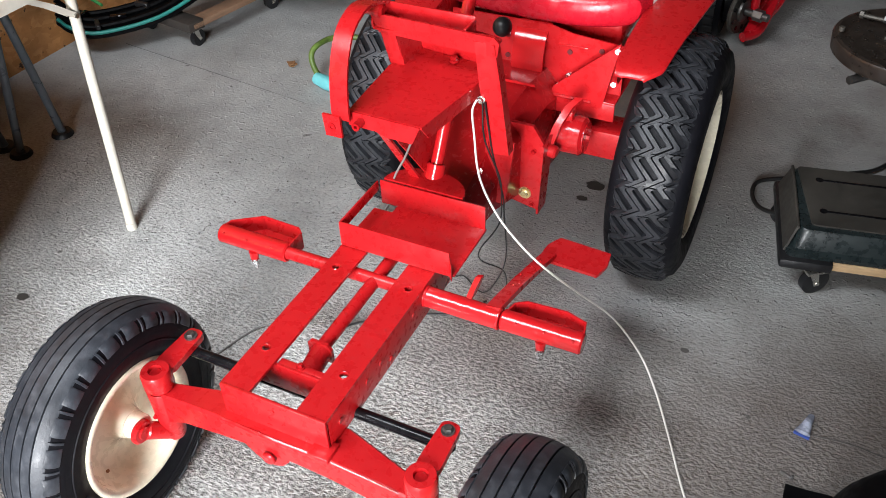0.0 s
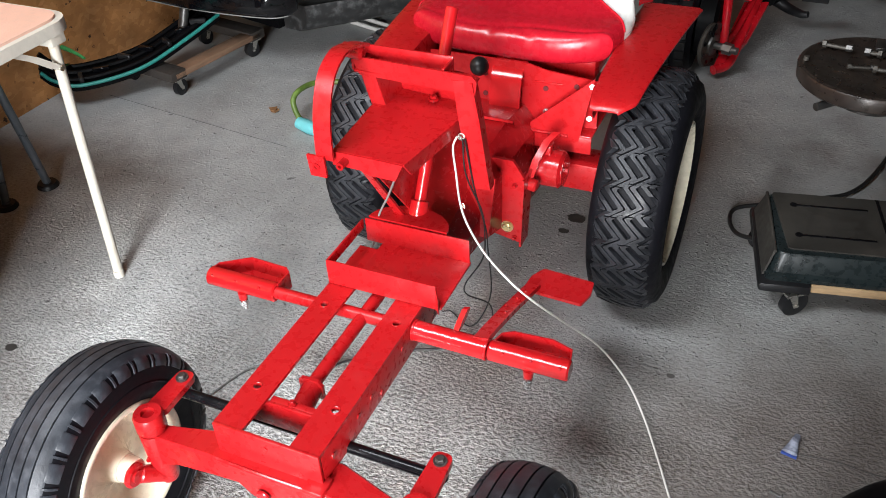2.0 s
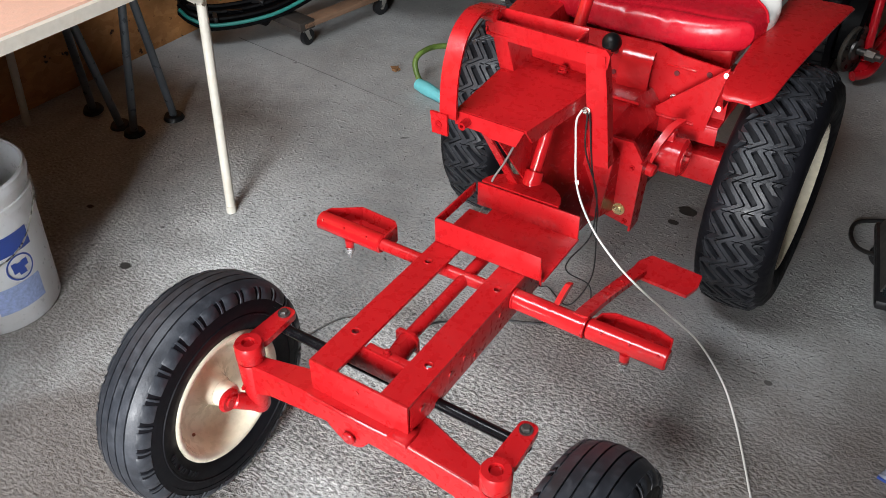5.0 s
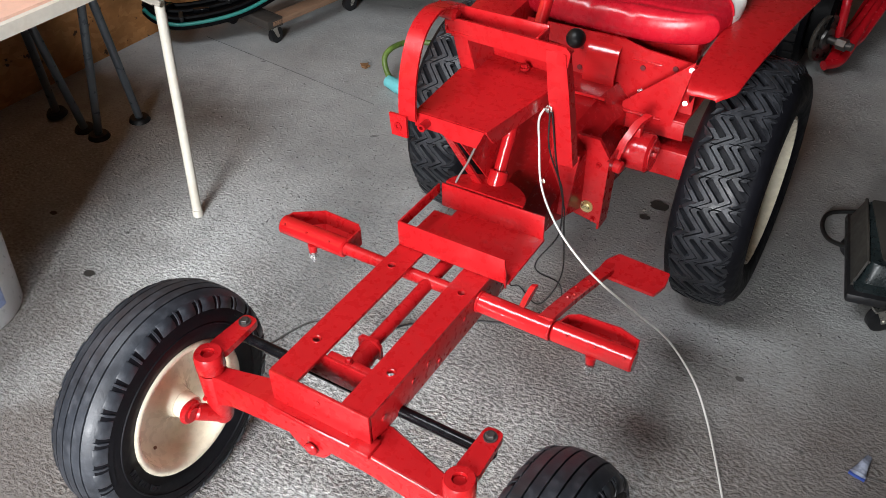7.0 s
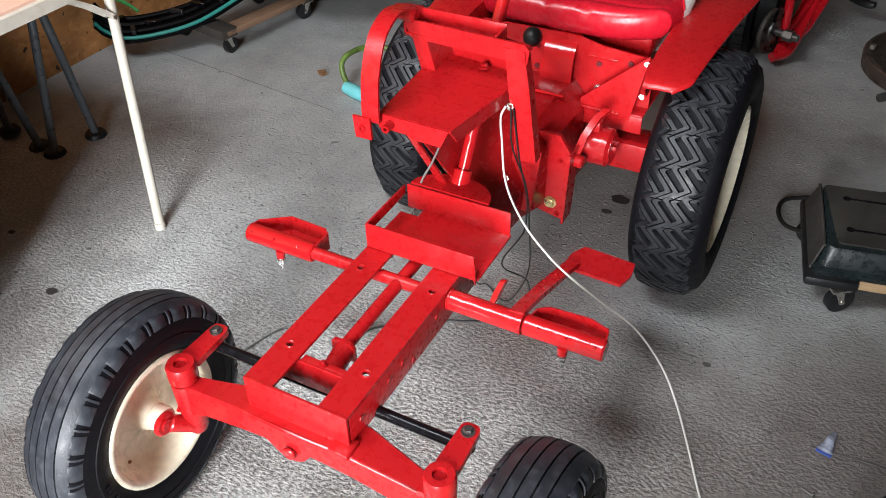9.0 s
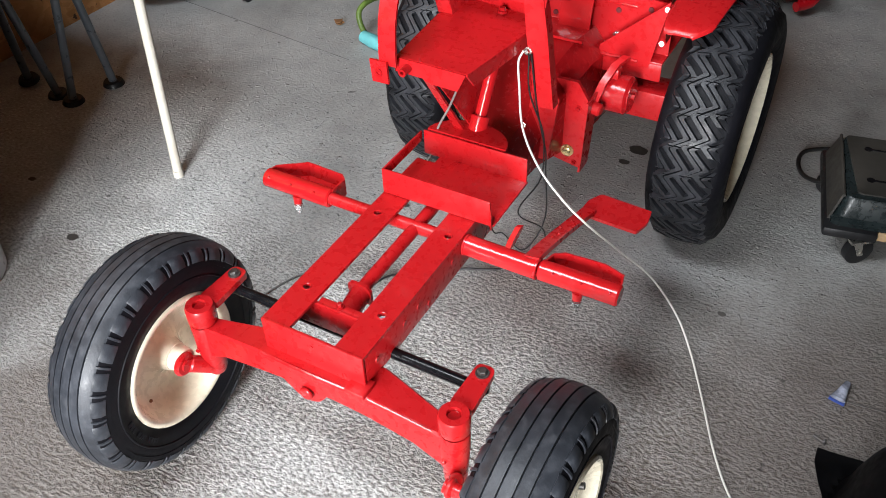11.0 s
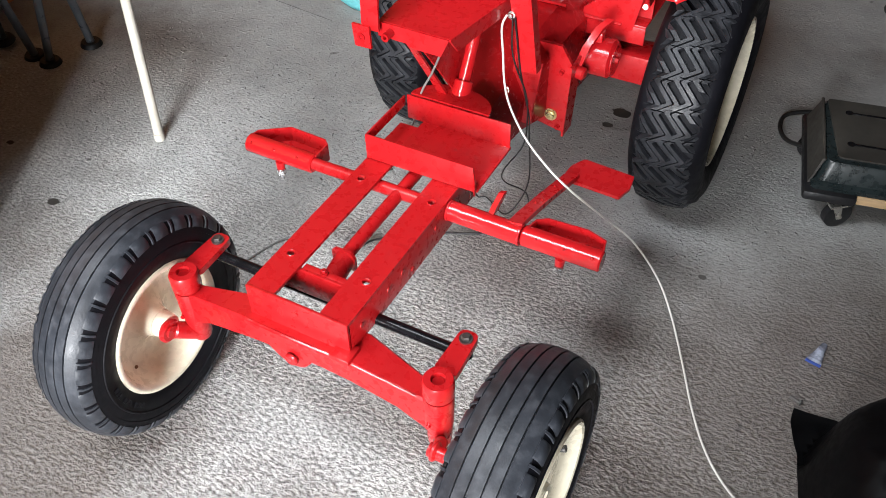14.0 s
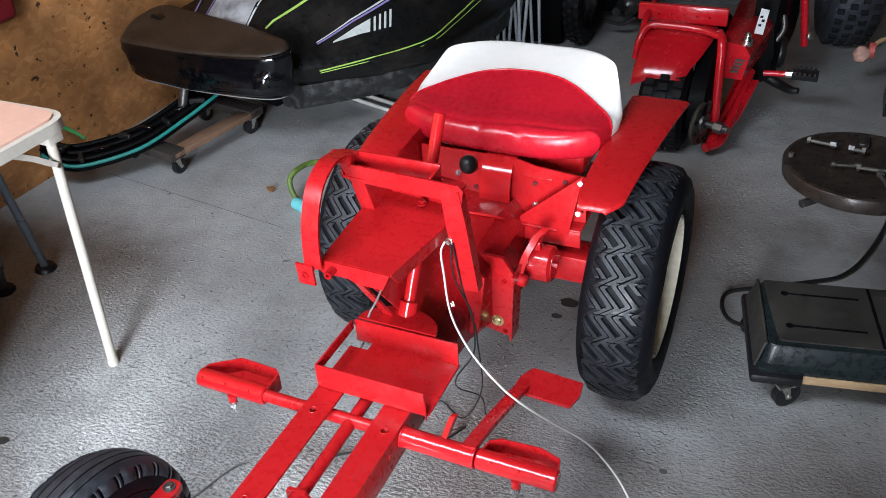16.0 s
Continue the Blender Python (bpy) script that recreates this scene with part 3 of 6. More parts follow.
def rear_wheel(x, y, s):
    w = new("rear_wheel")
    w.parent = tractor
    w.matrix_basis = pose(x, y, 0.283, 7, 0, 0)
    w["label"] = "tall rear tyre with zigzag tread on a cream rim"
    side = [(0.050, 0.163), (0.060, 0.168), (0.076, 0.190), (0.083, 0.215), (0.081, 0.238), (0.0735, 0.256), (0.060, 0.2645), (0.03, 0.2705)]
    prof = side + [(-a, r) for a, r in reversed(side)] + [(-0.04, 0.150), (0.04, 0.150)]
    bm = B()
    lathe(bm, prof, 96, "x", closed=True)
    tyre = part("tyre", bm, RUBBER_WALL, w, "black rubber tyre", angle=50)

    def crown(x0):
        return 0.2835 - 2.1 * x0 * x0 - 900 * max(0.0, abs(x0) - 0.052) ** 3 * 20

    # zigzag ribs in pairs round the tyre, with a broad groove between pairs and a thin cut within
    bm = B()
    n = 27
    step = 2 * math.pi / n
    rnd = random.Random(4)
    amp = 0.0175
    wave = ((0.0, -0.55), (0.30, 1.0), (0.345, 1.0), (0.62, 0.0), (0.88, -1.0), (0.93, -1.0), (1.0, -0.62))
    for j in range(4):
        for h in (-1, 1):
            xj = -0.0555 + 0.037 * j + h * 0.0079
            for k in range(n):
                a0 = step * (k + 0.13 * j)
                low = rnd.uniform(0.0, 0.0014)
                cut = 0.030 if (k + j + h) % 3 == 0 else 0.006
                hw = 0.0064 * rnd.uniform(0.93, 1.05)
                rings = []
                for f, dx in wave:
                    a = a0 + step * (cut + (1 - 2 * cut) * f)
                    c = xj + dx * amp
                    pts = []
                    for wx, dr in ((-hw * 1.08, -0.014), (-hw, -0.0006), (-hw * 0.85, 0.0), (hw * 0.85, 0.0), (hw, -0.0006), (hw * 1.08, -0.014)):
                        xx = max(-0.0735, min(0.0735, c + wx))
                        rr = max(0.250, crown(xx)) + dr - low
                        pts.append(Vector((xx, rr * math.sin(a), rr * math.cos(a))))
                    rings.append(pts)
                loft(bm, rings)
    part("tread", bm, TREAD, tyre, "zigzag rubber tread", angle=30)
    for sg in (1, -1):
        bm = B()
        lathe(bm, [(sg * 0.066, 0.172), (sg * 0.072, 0.170), (sg * 0.072, 0.163), (sg * 0.062, 0.158), (sg * 0.03, 0.152), (sg * 0.01, 0.146),
                   (sg * 0.0, 0.12), (sg * -0.004, 0.06), (sg * 0.012, 0.05), (sg * 0.016, 0.02), (sg * 0.006, 0.02), (sg * -0.012, 0.06),
                   (sg * -0.008, 0.12), (sg * 0.002, 0.15), (sg * 0.04, 0.16)], 64, "x", closed=True)
        part("rim" if sg == s else "rim_inner_half", bm, CREAM, w, "cream painted steel rim", angle=60)
    for k in range(5):
        a = 2 * math.pi * k / 5
        bm = B()
        rod(bm, (0.0, 0.075 * math.sin(a), 0.075 * math.cos(a)), (s * 0.022, 0.075 * math.sin(a), 0.075 * math.cos(a)), 0.009, n=6)
        part("wheel_bolt", bm, STEEL_DARK, w)
    return w


MID = 0.036
rear_wheel(0.372, 1.035, 1)
rear_wheel(2 * MID - 0.366, 1.062, -1)

def drilled(bm, x0, x1, y0, y1, z0, z1, hx, ys, r, n=16):
    """A flat bar with round holes on one line."""
    cell, at = 0.012, y0
    for y in ys:
        box(bm, x0, x1, at, y - cell, z0, z1)
        corners = [math.atan2(v * cell, (x1 if u else x0) - hx) % (2 * math.pi) for u, v in ((1, 1), (0, 1), (0, -1), (1, -1))]
        turns = [a + (((b - a) % (2 * math.pi)) * j / 4) for a, b in zip(corners, corners[1:] + corners[:1]) for j in range(4)]
        rings = []
        for z, inner in ((z0, False), (z1, False), (z1, True), (z0, True)):
            row = []
            for k in range(n):
                u, v = math.cos(turns[k]), math.sin(turns[k])
                if inner:
                    row.append(Vector((hx + u * r, y + v * r, z)))
                else:
                    f = min((x1 - hx) / u if u > 0 else (x0 - hx) / min(u, -1e-6), cell / max(abs(v), 1e-6))
                    row.append(Vector((hx + u * f, y + v * f, z)))
            rings.append([bm.verts.new(p) for p in row])
        for i in range(4):
            a, c = rings[i], rings[(i + 1) % 4]
            for k in range(n):
                bm.faces.new((a[k], a[(k + 1) % n], c[(k + 1) % n], c[k]))
        at = y + cell
    box(bm, x0, x1, at, y1, z0, z1)
    return bm


# chassis: two folded rails with a front plate
for s, name in ((-1, "frame_rail"), (1, "frame_rail")):
    bm = B()
    xi, xo = s * 0.044, s * 0.098
    drilled(bm, min(xi, xo), max(xi, xo), 0.002, 0.50, 0.364, 0.370, s * 0.0745, (0.092, 0.314), 0.0062)
    box(bm, min(xo, xo - s * 0.006), max(xo, xo - s * 0.006), 0.004, 0.50, 0.300, 0.3645, 0.0012)
    rail = part(name, bm, RED, tractor, "bright red folded steel rail")
    for y, z in ((0.092, 0), (0.314, 0)):
        bm = B()
        lathe(bm, [(0.3632, 0.0062), (0.3707, 0.0068), (0.3712, 0.0078), (0.3699, 0.0084)], 18, "z", (s * 0.0745, y, 0), closed=True)
        part("hole_rim", bm, RED_GLOSS, rail)
    for y, z in ((0.035, 0.335), (0.12, 0.338), (0.165, 0.338), (0.285, 0.342), (0.33, 0.338), (0.20, 0.315)):
        bm = B()
        rod(bm, (s * 0.097, y, z), (s * 0.1000, y, z), 0.0052, n=12)
        part("rivet", bm, RED_CAST, rail)
bm = B()
box(bm, -0.098, 0.098, -0.004, 0.0025, 0.296, 0.3705, 0.0015)
front = part("front_plate", bm, RED, tractor)
bm = B()
rod(bm, (0.0, -0.0055, 0.350), (0.0, -0.001, 0.350), 0.004, n=12)
part("hole", bm, RED_CAST, front)
bm = B()
box(bm, -0.092, 0.092, 0.072, 0.078, 0.306, 0.362, 0.001)
box(bm, -0.043, 0.043, 0.0775, 0.090, 0.3575, 0.362, 0.001)
cross = part("cross_member", bm, RED, tractor)
bolt(cross, (-0.002, 0.083, 0.364), (0, 0, 1), 0.005, RED_CAST)
# steering drag shaft between the rails, with its end block
bm = B()
rod(bm, (-0.010, 0.155, 0.337), (-0.004, 0.46, 0.350), 0.0125, n=18)
shaft = part("drag_shaft", bm, RED, tractor, "round red shaft between the rails")
bm = B()
plate(bm, [(-0.034, 0.150, 0.312), (-0.034, 0.150, 0.346), (-0.028, 0.150, 0.352), (0.004, 0.150, 0.352), (0.012, 0.150, 0.342), (0.012, 0.150, 0.312)], (0, 0.006, 0))
rod(bm, (-0.010, 0.152, 0.330), (-0.004, 0.082, 0.322), 0.019, n=22)
part("shaft_block", bm, RED, shaft)

# front axle: a swept beam with pivot lug, bosses and spindles
bm = B()
secs = []
for x, y0, y1, z0, z1 in ((-0.250, -0.018, 0.016, 0.205, 0.290), (-0.225, -0.018, 0.018, 0.222, 0.292), (-0.19, -0.019, 0.022, 0.238, 0.297), (-0.11, -0.021, 0.036, 0.252, 0.304), (-0.05, -0.022, 0.040, 0.259, 0.305),
                          (0.05, -0.022, 0.044, 0.259, 0.305), (0.105, -0.021, 0.050, 0.254, 0.304), (0.19, -0.019, 0.030, 0.236, 0.294), (0.236, -0.018, 0.020, 0.212, 0.287), (0.262, -0.018, 0.018, 0.190, 0.286)):
    c = 0.004
    secs.append([Vector((x, y0 + c, z0)), Vector((x, y1 - c, z0)), Vector((x, y1, z0 + c)), Vector((x, y1, z1 - c)),
                 Vector((x, y1 - c, z1)), Vector((x, y0 + c, z1)), Vector((x, y0, z1 - c)), Vector((x, y0, z0 + c))])
loft(bm, secs)
axle = part("front_axle", bm, RED, tractor, "red cast front axle beam", angle=25)
bm = B()
lug = rounded([(-0.062, 0.264), (-0.034, 0.238), (-0.012, 0.230), (0.012, 0.238), (0.030, 0.262), (0.03, 0.292), (-0.05, 0.292)], 0.008)
plate(bm, [(p.x, -0.0212, p.y) for p in lug], (0, 0.012, 0))
lug_p = part("pivot_lug", bm, RED, axle)
bm = B()
rod(bm, (-0.008, -0.031, 0.256), (-0.008, -0.024, 0.256), 0.0125, n=20, bev=0.002)
part("pivot_pin", bm, RED_CAST, lug_p)
bm = B()
pipe(bm, [(-0.098, -0.018, 0.301), (0.0, -0.021, 0.303), (0.098, -0.018, 0.301)], 0.0035, 8)
pipe(bm, [(0.10, -0.019, 0.301), (0.17, -0.018, 0.294), (0.225, -0.017, 0.287)], 0.0025, 8)
part("weld_bead", bm, RED_CAST, axle)
bm = B()
box(bm, 0.070, 0.108, -0.026, 0.012, 0.300, 0.311, 0.003)
part("stop_block", bm, RED, axle)
for sx, x in ((-1, -0.243), (1, 0.256)):
    bm = B()
    lathe(bm, [(0.164, 0.010), (0.164, 0.015), (0.172, 0.019), (0.225, 0.0235), (0.286, 0.0250), (0.290, 0.0235), (0.290, 0.012)], 28, "z", (x, 0.0, 0), closed=True)
    boss = part("kingpin_boss", bm, RED, axle)
    bm = B()
    lathe(bm, [(0.293, 0.010), (0.293, 0.0235), (0.297, 0.026), (0.326, 0.026), (0.331, 0.0235), (0.331, 0.012), (0.322, 0.010)], 28, "z", (x, 0.0, 0), closed=True)
    sleeve = part("steering_arm", bm, RED, axle, "red steering arm clamped on the kingpin")
    bm = B()
    rod(bm, (x, 0, 0.300), (x, 0, 0.3255), 0.0115, n=20, bev=0.002)
    part("kingpin", bm, RED_CAST, sleeve)
    bm = B()
    arm = rounded([(-0.020, 0.015), (0.020, 0.015), (0.016, 0.112), (-0.016, 0.112)], 0.013)
    plate(bm, [(x + p.x, p.y, 0.312) for p in arm], (0, 0, 0.013))
    part("arm_bar", bm, RED, sleeve)
    bolt(sleeve, (x, 0.093, 0.327), (0, 0, 1), 0.0085, STEEL_DARK)
    bolt(boss, (x - 0.006, -0.021, 0.235), (0, -1, 0), 0.004, RED_CAST)
    bm = B()
    k = 1.0 if sx < 0 else 0.72
    rod(bm, (x, -0.005, 0.180), (x + sx * 0.020, -0.044 * k, 0.212), 0.016 * k, n=18, bev=0.003)
    rod(bm, (x + sx * 0.010, -0.052, 0.2185), (x + sx * 0.110, -0.052, 0.2185), 0.012, n=18)
    rod(bm, (x + sx * 0.014, -0.052, 0.2185), (x + sx * 0.026, -0.052, 0.2185), 0.023 * k, n=22, bev=0.004)
    part("spindle", bm, RED, boss)
bm = B()
rod(bm, (-0.255, 0.082, 0.302), (0.268, 0.082, 0.302), 0.0100, n=18, bev=0.002)
tie = part("tie_rod", bm, BLACK_PAINT, tractor, "gloss black steering tie rod")
for x in (-0.243, 0.256):
    bm = B()
    rod(bm, (x, 0.089, 0.288), (x, 0.089, 0.312), 0.014, n=18, bev=0.003)
    part("ball_joint", bm, BLACK_PAINT, tie)

# cross tube with foot rests
bm = B()
rod(bm, (-0.275, 0.335, 0.346), (0.095, 0.335, 0.346), 0.0125, n=20)
tube = part("foot_tube", bm, RED, tractor, "red tube across the rails")
bm = B()
rod(bm, (0.099, 0.335, 0.345), (0.243, 0.335, 0.344), 0.0195, n=24, bev=0.002)
sleeve = part("pedal_sleeve", bm, RED_GLOSS, tube, "thick red pivot sleeve")
for x in (0.0985, 0.2385):
    bm = B()
    rod(bm, (x, 0.335, 0.345), (x + 0.005, 0.335, 0.345), 0.021, n=24, bev=0.001)
    part("collar", bm, RED_CAST, sleeve)


def foot_rest(inner, outer):
    """A pressed tray behind a thick tube; its outer corner is cut away."""
    s = 1 if outer > inner else -1
    y, z = 0.336, 0.345
    bm = B()
    rod(bm, (inner, y, z), (outer, y, z), 0.0195, n=24, bev=0.003)
    f = part("foot_rest", bm, RED_GLOSS, tube, "red pressed-steel foot rest")
    out = [(inner + 0.006, y + 0.005), (inner + 0.012, y + 0.030), (inner + 0.030, y + 0.042), (outer - 0.045, y + 0.046), (outer - 0.008, y + 0.034), (outer - 0.003, y + 0.005)]
    if s < 0:
        out = [(inner, y + 0.005), (inner, y + 0.046), (inner - 0.012, y + 0.056), (inner - 0.095, y + 0.060), (outer + 0.008, y + 0.022), (outer + 0.004, y + 0.005)]
    bm = B()
    plate(bm, [(a, b, 0.326) for a, b in out], (0, 0, 0.004))
    part("foot_floor", bm, RED, f)
    bm = B()
    strip(bm, [(a, b, 0.343) for a, b in out], (0, 0, 0.038), 0.003)
    part("foot_rim", bm, RED, f)
    xm = (inner + outer) / 2 + 0.003
    bm = B()
    rod(bm, (xm, y - 0.012, z - 0.012), (xm, y - 0.014, 0.318), 0.010, 0.008, n=16)
    part("stud_boss", bm, RED, f)
    bm = B()
    rod(bm, (xm, y - 0.014, 0.316), (xm, y - 0.014, 0.292), 0.0048, n=12)
    rod(bm, (xm, y - 0.014, 0.315), (xm, y - 0.014, 0.305), 0.0092, n=6)
    part("stud_nut", bm, ZINC, f, "bright zinc stud and nut")
    for k in (0.2, 0.55, 0.9):
        bm = B()
        c = Vector((inner + (outer - inner) * k, y - 0.014, z + 0.0130))
        bmesh.ops.create_uvsphere(bm, u_segments=8, v_segments=6, radius=0.003, matrix=Matrix.Translation(c))
        part("rivet", bm, RED_CAST, f)


foot_rest(0.245, 0.392)
foot_rest(-0.196, -0.352)
# brake pedal on an arm
bm = B()
strip(bm, [(0.228, 0.336, 0.362), (0.231, 0.38, 0.354), (0.236, 0.45, 0.338), (0.242, 0.525, 0.319), (0.248, 0.570, 0.311)], (0.027, 0.0, 0.004), 0.009)
pedal = part("brake_pedal", bm, RED, tractor, "red brake pedal with a flat foot pad")
bm = B()
pad = rounded([(0.230, 0.556), (0.350, 0.550), (0.360, 0.585), (0.356, 0.622), (0.250, 0.630), (0.234, 0.60)], 0.004)
plate(bm, [(p.x, p.y, 0.303) for p in pad], (0, 0, 0.007))
part("foot_pad", bm, RED, pedal)
bm = B()
plate(bm, [(0.172, 0.338, 0.356), (0.172, 0.364, 0.354), (0.178, 0.384, 0.378), (0.180, 0.381, 0.388), (0.178, 0.373, 0.388), (0.174, 0.356, 0.372)], (0.011, 0, 0.003))
part("latch_tab", bm, RED_CAST, pedal)
for x, y, z in ((0.232, 0.42, 0.3505), (0.238, 0.436, 0.347), (0.238, 0.50, 0.331), (0.244, 0.53, 0.324), (0.230, 0.462, 0.341)):
    bm = B()
    bmesh.ops.create_uvsphere(bm, u_segments=8, v_segments=6, radius=0.0028, matrix=Matrix.Translation((x, y, z)))
    part("weld_bump", bm, RED_CAST, pedal)

# battery tray with its strap
bm = B()
box(bm, -0.055, 0.136, 0.374, 0.520, 0.3705, 0.3755, 0.001)
tray = part("battery_tray", bm, RED, tractor, "empty red sheet-metal battery tray")
bm = B()
box(bm, -0.097, 0.128, 0.371, 0.375, 0.372, 0.426, 0.001)
plate(bm, [(0.128, 0.371, 0.422), (0.128, 0.371, 0.372), (0.134, 0.366, 0.366), (0.134, 0.366, 0.40)], (0, 0.004, 0))
part("tray_front", bm, RED, tray)
bm = B()
box(bm, -0.090, 0.134, 0.516, 0.520, 0.374, 0.428, 0.001)
part("tray_back", bm, RED, tray)
bm = B()
box(bm, -0.097, -0.093, 0.375, 0.516, 0.404, 0.426, 0.001)
part("tray_strap", bm, RED, tray)
bm = B()
half = [(0.0 + 0.085 * math.cos(a), 0.524 + 0.062 * math.sin(a)) for a in [math.pi * k / 20 for k in range(21)]]
plate(bm, [(x, y, 0.425) for x, y in half], (0, 0, 0.005))
part("half_round_plate", bm, RED, tray)

# steering column
bm = B()
ax0, ax1 = Vector((0.0, 0.560, 0.400)), Vector((0.004, 0.772, 0.778))
rod(bm, ax0, ax1, 0.0125, n=22, bev=0.002)
col = part("steering_column", bm, RED_GLOSS, tractor, "bare red steering shaft")
bm = B()
d = (ax1 - ax0).normalized()
rod(bm, ax0 - d * 0.02, ax0 + d * 0.055, 0.021, 0.019, n=24, bev=0.002)
part("column_bush", bm, RED_GLOSS, col)

# dash stand: platform, legs, box beam and hooped strap
bm = B()
pf = [(-0.085, 0.428), (0.058, 0.424), (0.082, 0.59), (0.086, 0.665), (-0.070, 0.685), (-0.098, 0.60)]
plate(bm, [(x, y, 0.630) for x, y in pf], (0, 0, 0.005))
dash = part("dash_stand", bm, RED, tractor, "red sheet-metal dash stand with a hooped strap")
bm = B()
plate(bm, [(-0.085, 0.424, 0.6345), (0.056, 0.420, 0.6345), (0.040, 0.420, 0.600), (-0.012, 0.422, 0.600), (-0.030, 0.422, 0.607), (-0.085, 0.424, 0.607)], (0, 0.004, 0))
lip = part("dash_lip", bm, RED, dash)
bm = B()
plate(bm, [(-0.126, 0.410, 0.630), (-0.090, 0.408, 0.632), (-0.088, 0.408, 0.590), (-0.122, 0.410, 0.588)], (0, -0.005, 0))
part("strap_tab", bm, RED, dash)
for x, z in ((-0.107, 0.609), (-0.058, 0.620)):
    bm = B()
    lathe(bm, [(0.4015, 0.0035), (0.4015, 0.0075), (0.424, 0.0075), (0.424, 0.0035)], 16, "y", (x, 0, z), closed=True)
    part("hole_rim", bm, RED_CAST, lip)
bm = B()
side = [(0.058, 0.424, 0.632), (0.084, 0.60, 0.632), (0.084, 0.640, 0.632), (0.080, 0.62, 0.600), (0.058, 0.45, 0.600)]
plate(bm, side, (-0.004, 0, 0))
part("dash_side", bm, RED, dash)
bm = B()
strip(bm, spline([(-0.092, 0.414, 0.622), (-0.090, 0.410, 0.645), (-0.094, 0.424, 0.704), (-0.102, 0.464, 0.754), (-0.109, 0.520, 0.773), (-0.114, 0.57, 0.766), (-0.114, 0.618, 0.752)], 6),
      (0.034, 0.0, 0.0), 0.005)
part("hoop_strap", bm, RED, dash)
bm = B()
rod(bm, (-0.152, 0.606, 0.742), (-0.105, 0.606, 0.738), 0.014, n=18, bev=0.005)
part("strap_end", bm, RED, dash)
bm = B()
plate(bm, [(-0.132, 0.600, 0.733), (0.118, 0.588, 0.733), (0.126, 0.590, 0.722), (0.122, 0.592, 0.695), (-0.118, 0.604, 0.695)], (0, 0.005, 0))
box(bm, -0.128, 0.060, 0.640, 0.645, 0.705, 0.740, 0.001)
box(bm, -0.128, 0.110, 0.600, 0.645, 0.700, 0.705, 0.001)
box(bm, 0.056, 0.061, 0.598, 0.640, 0.703, 0.735, 0.001)
box(bm, -0.132, -0.127, 0.603, 0.643, 0.703, 0.738, 0.001)
beam = part("box_beam", bm, RED, dash)
for x in (-0.07, 0.01):
    bolt(beam, (x, 0.622, 0.708), (0, 0, 1), 0.0065, RED_CAST)
bm = B()
strip(bm, [(0.098, 0.594, 0.720), (0.104, 0.60, 0.64), (0.116, 0.625, 0.478)], (0.036, 0.004, 0), 0.006)
strip(bm, [(0.116, 0.598, 0.720), (0.124, 0.61, 0.64), (0.134, 0.635, 0.478)], (0.0, 0.024, 0), 0.005)
part("dash_leg", bm, RED, dash)
bm = B()
strip(bm, [(-0.102, 0.604, 0.718), (-0.092, 0.61, 0.66), (-0.085, 0.615, 0.625)], (0.030, 0, 0), 0.006)
plate(bm, [(-0.088, 0.607, 0.700), (-0.088, 0.69, 0.70), (-0.075, 0.69, 0.634), (-0.075, 0.61, 0.634)], (0.004, 0, 0))
part("dash_leg", bm, RED, dash)
bm = B()
plate(bm, [(-0.085, 0.688, 0.634), (0.085, 0.668, 0.634), (0.10, 0.655, 0.700), (-0.09, 0.688, 0.700)], (0, 0.004, 0))
part("dash_back", bm, RED, dash)
bm = B()
plate(bm, [(-0.045, 0.44, 0.602), (-0.030, 0.44, 0.602), (-0.02, 0.55, 0.43), (-0.04, 0.55, 0.43)], (0, 0.006, 0))
plate(bm, [(-0.03, 0.45, 0.60), (-0.03, 0.60, 0.60), (-0.02, 0.66, 0.42), (-0.02, 0.58, 0.42)], (0.004, 0, 0))
part("dash_brace", bm, RED, dash)
bolt(dash, (0.010, 0.655, 0.640), (0, 0, 1), 0.007, RED_CAST)
bolt(dash, (0.090, 0.598, 0.603), (0, -1, 0.2), 0.0055, STEEL)

# transmission tunnel, plates and axle housing
bm = B()
secs = []
for y, w, z0, z1 in ((0.520, 0.085, 0.300, 0.362), (0.70, 0.080, 0.26, 0.40), (0.80, 0.095, 0.24, 0.455), (0.92, 0.105, 0.22, 0.47), (1.06, 0.11, 0.21, 0.45), (1.18, 0.08, 0.22, 0.42)):
    secs.append([Vector((-w, y, z0 + 0.02)), Vector((-w + 0.02, y, z0)), Vector((w - 0.02, y, z0)), Vector((w, y, z0 + 0.02)),
                 Vector((w, y, z1 - 0.05)), Vector((w * 0.62, y, z1)), Vector((-w * 0.62, y, z1)), Vector((-w, y, z1 - 0.05))])
loft(bm, secs)
trans = part("transmission", bm, RED_CAST, tractor, "glossy red cast transmission housing", angle=30)
bm = B()
plate(bm, [(0.040, 0.70, 0.30), (0.100, 0.70, 0.30), (0.110, 0.72, 0.44), (0.050, 0.72, 0.45)], (0, 0.008, 0))
plate(bm, [(-0.060, 0.69, 0.28), (0.050, 0.69, 0.28), (0.050, 0.69, 0.37), (-0.060, 0.69, 0.37)], (0, 0.008, 0))
p1 = part("mount_plate", bm, RED, trans)
bolt(p1, (0.050, 0.676, 0.386), (0.2, -1, 0.6), 0.006, STEEL)
bm = B()
plate(bm, [(0.030, 0.800, 0.250), (0.138, 0.800, 0.228), (0.146, 0.800, 0.40), (0.120, 0.800, 0.44), (0.06, 0.800, 0.44)], (0, 0.009, 0))
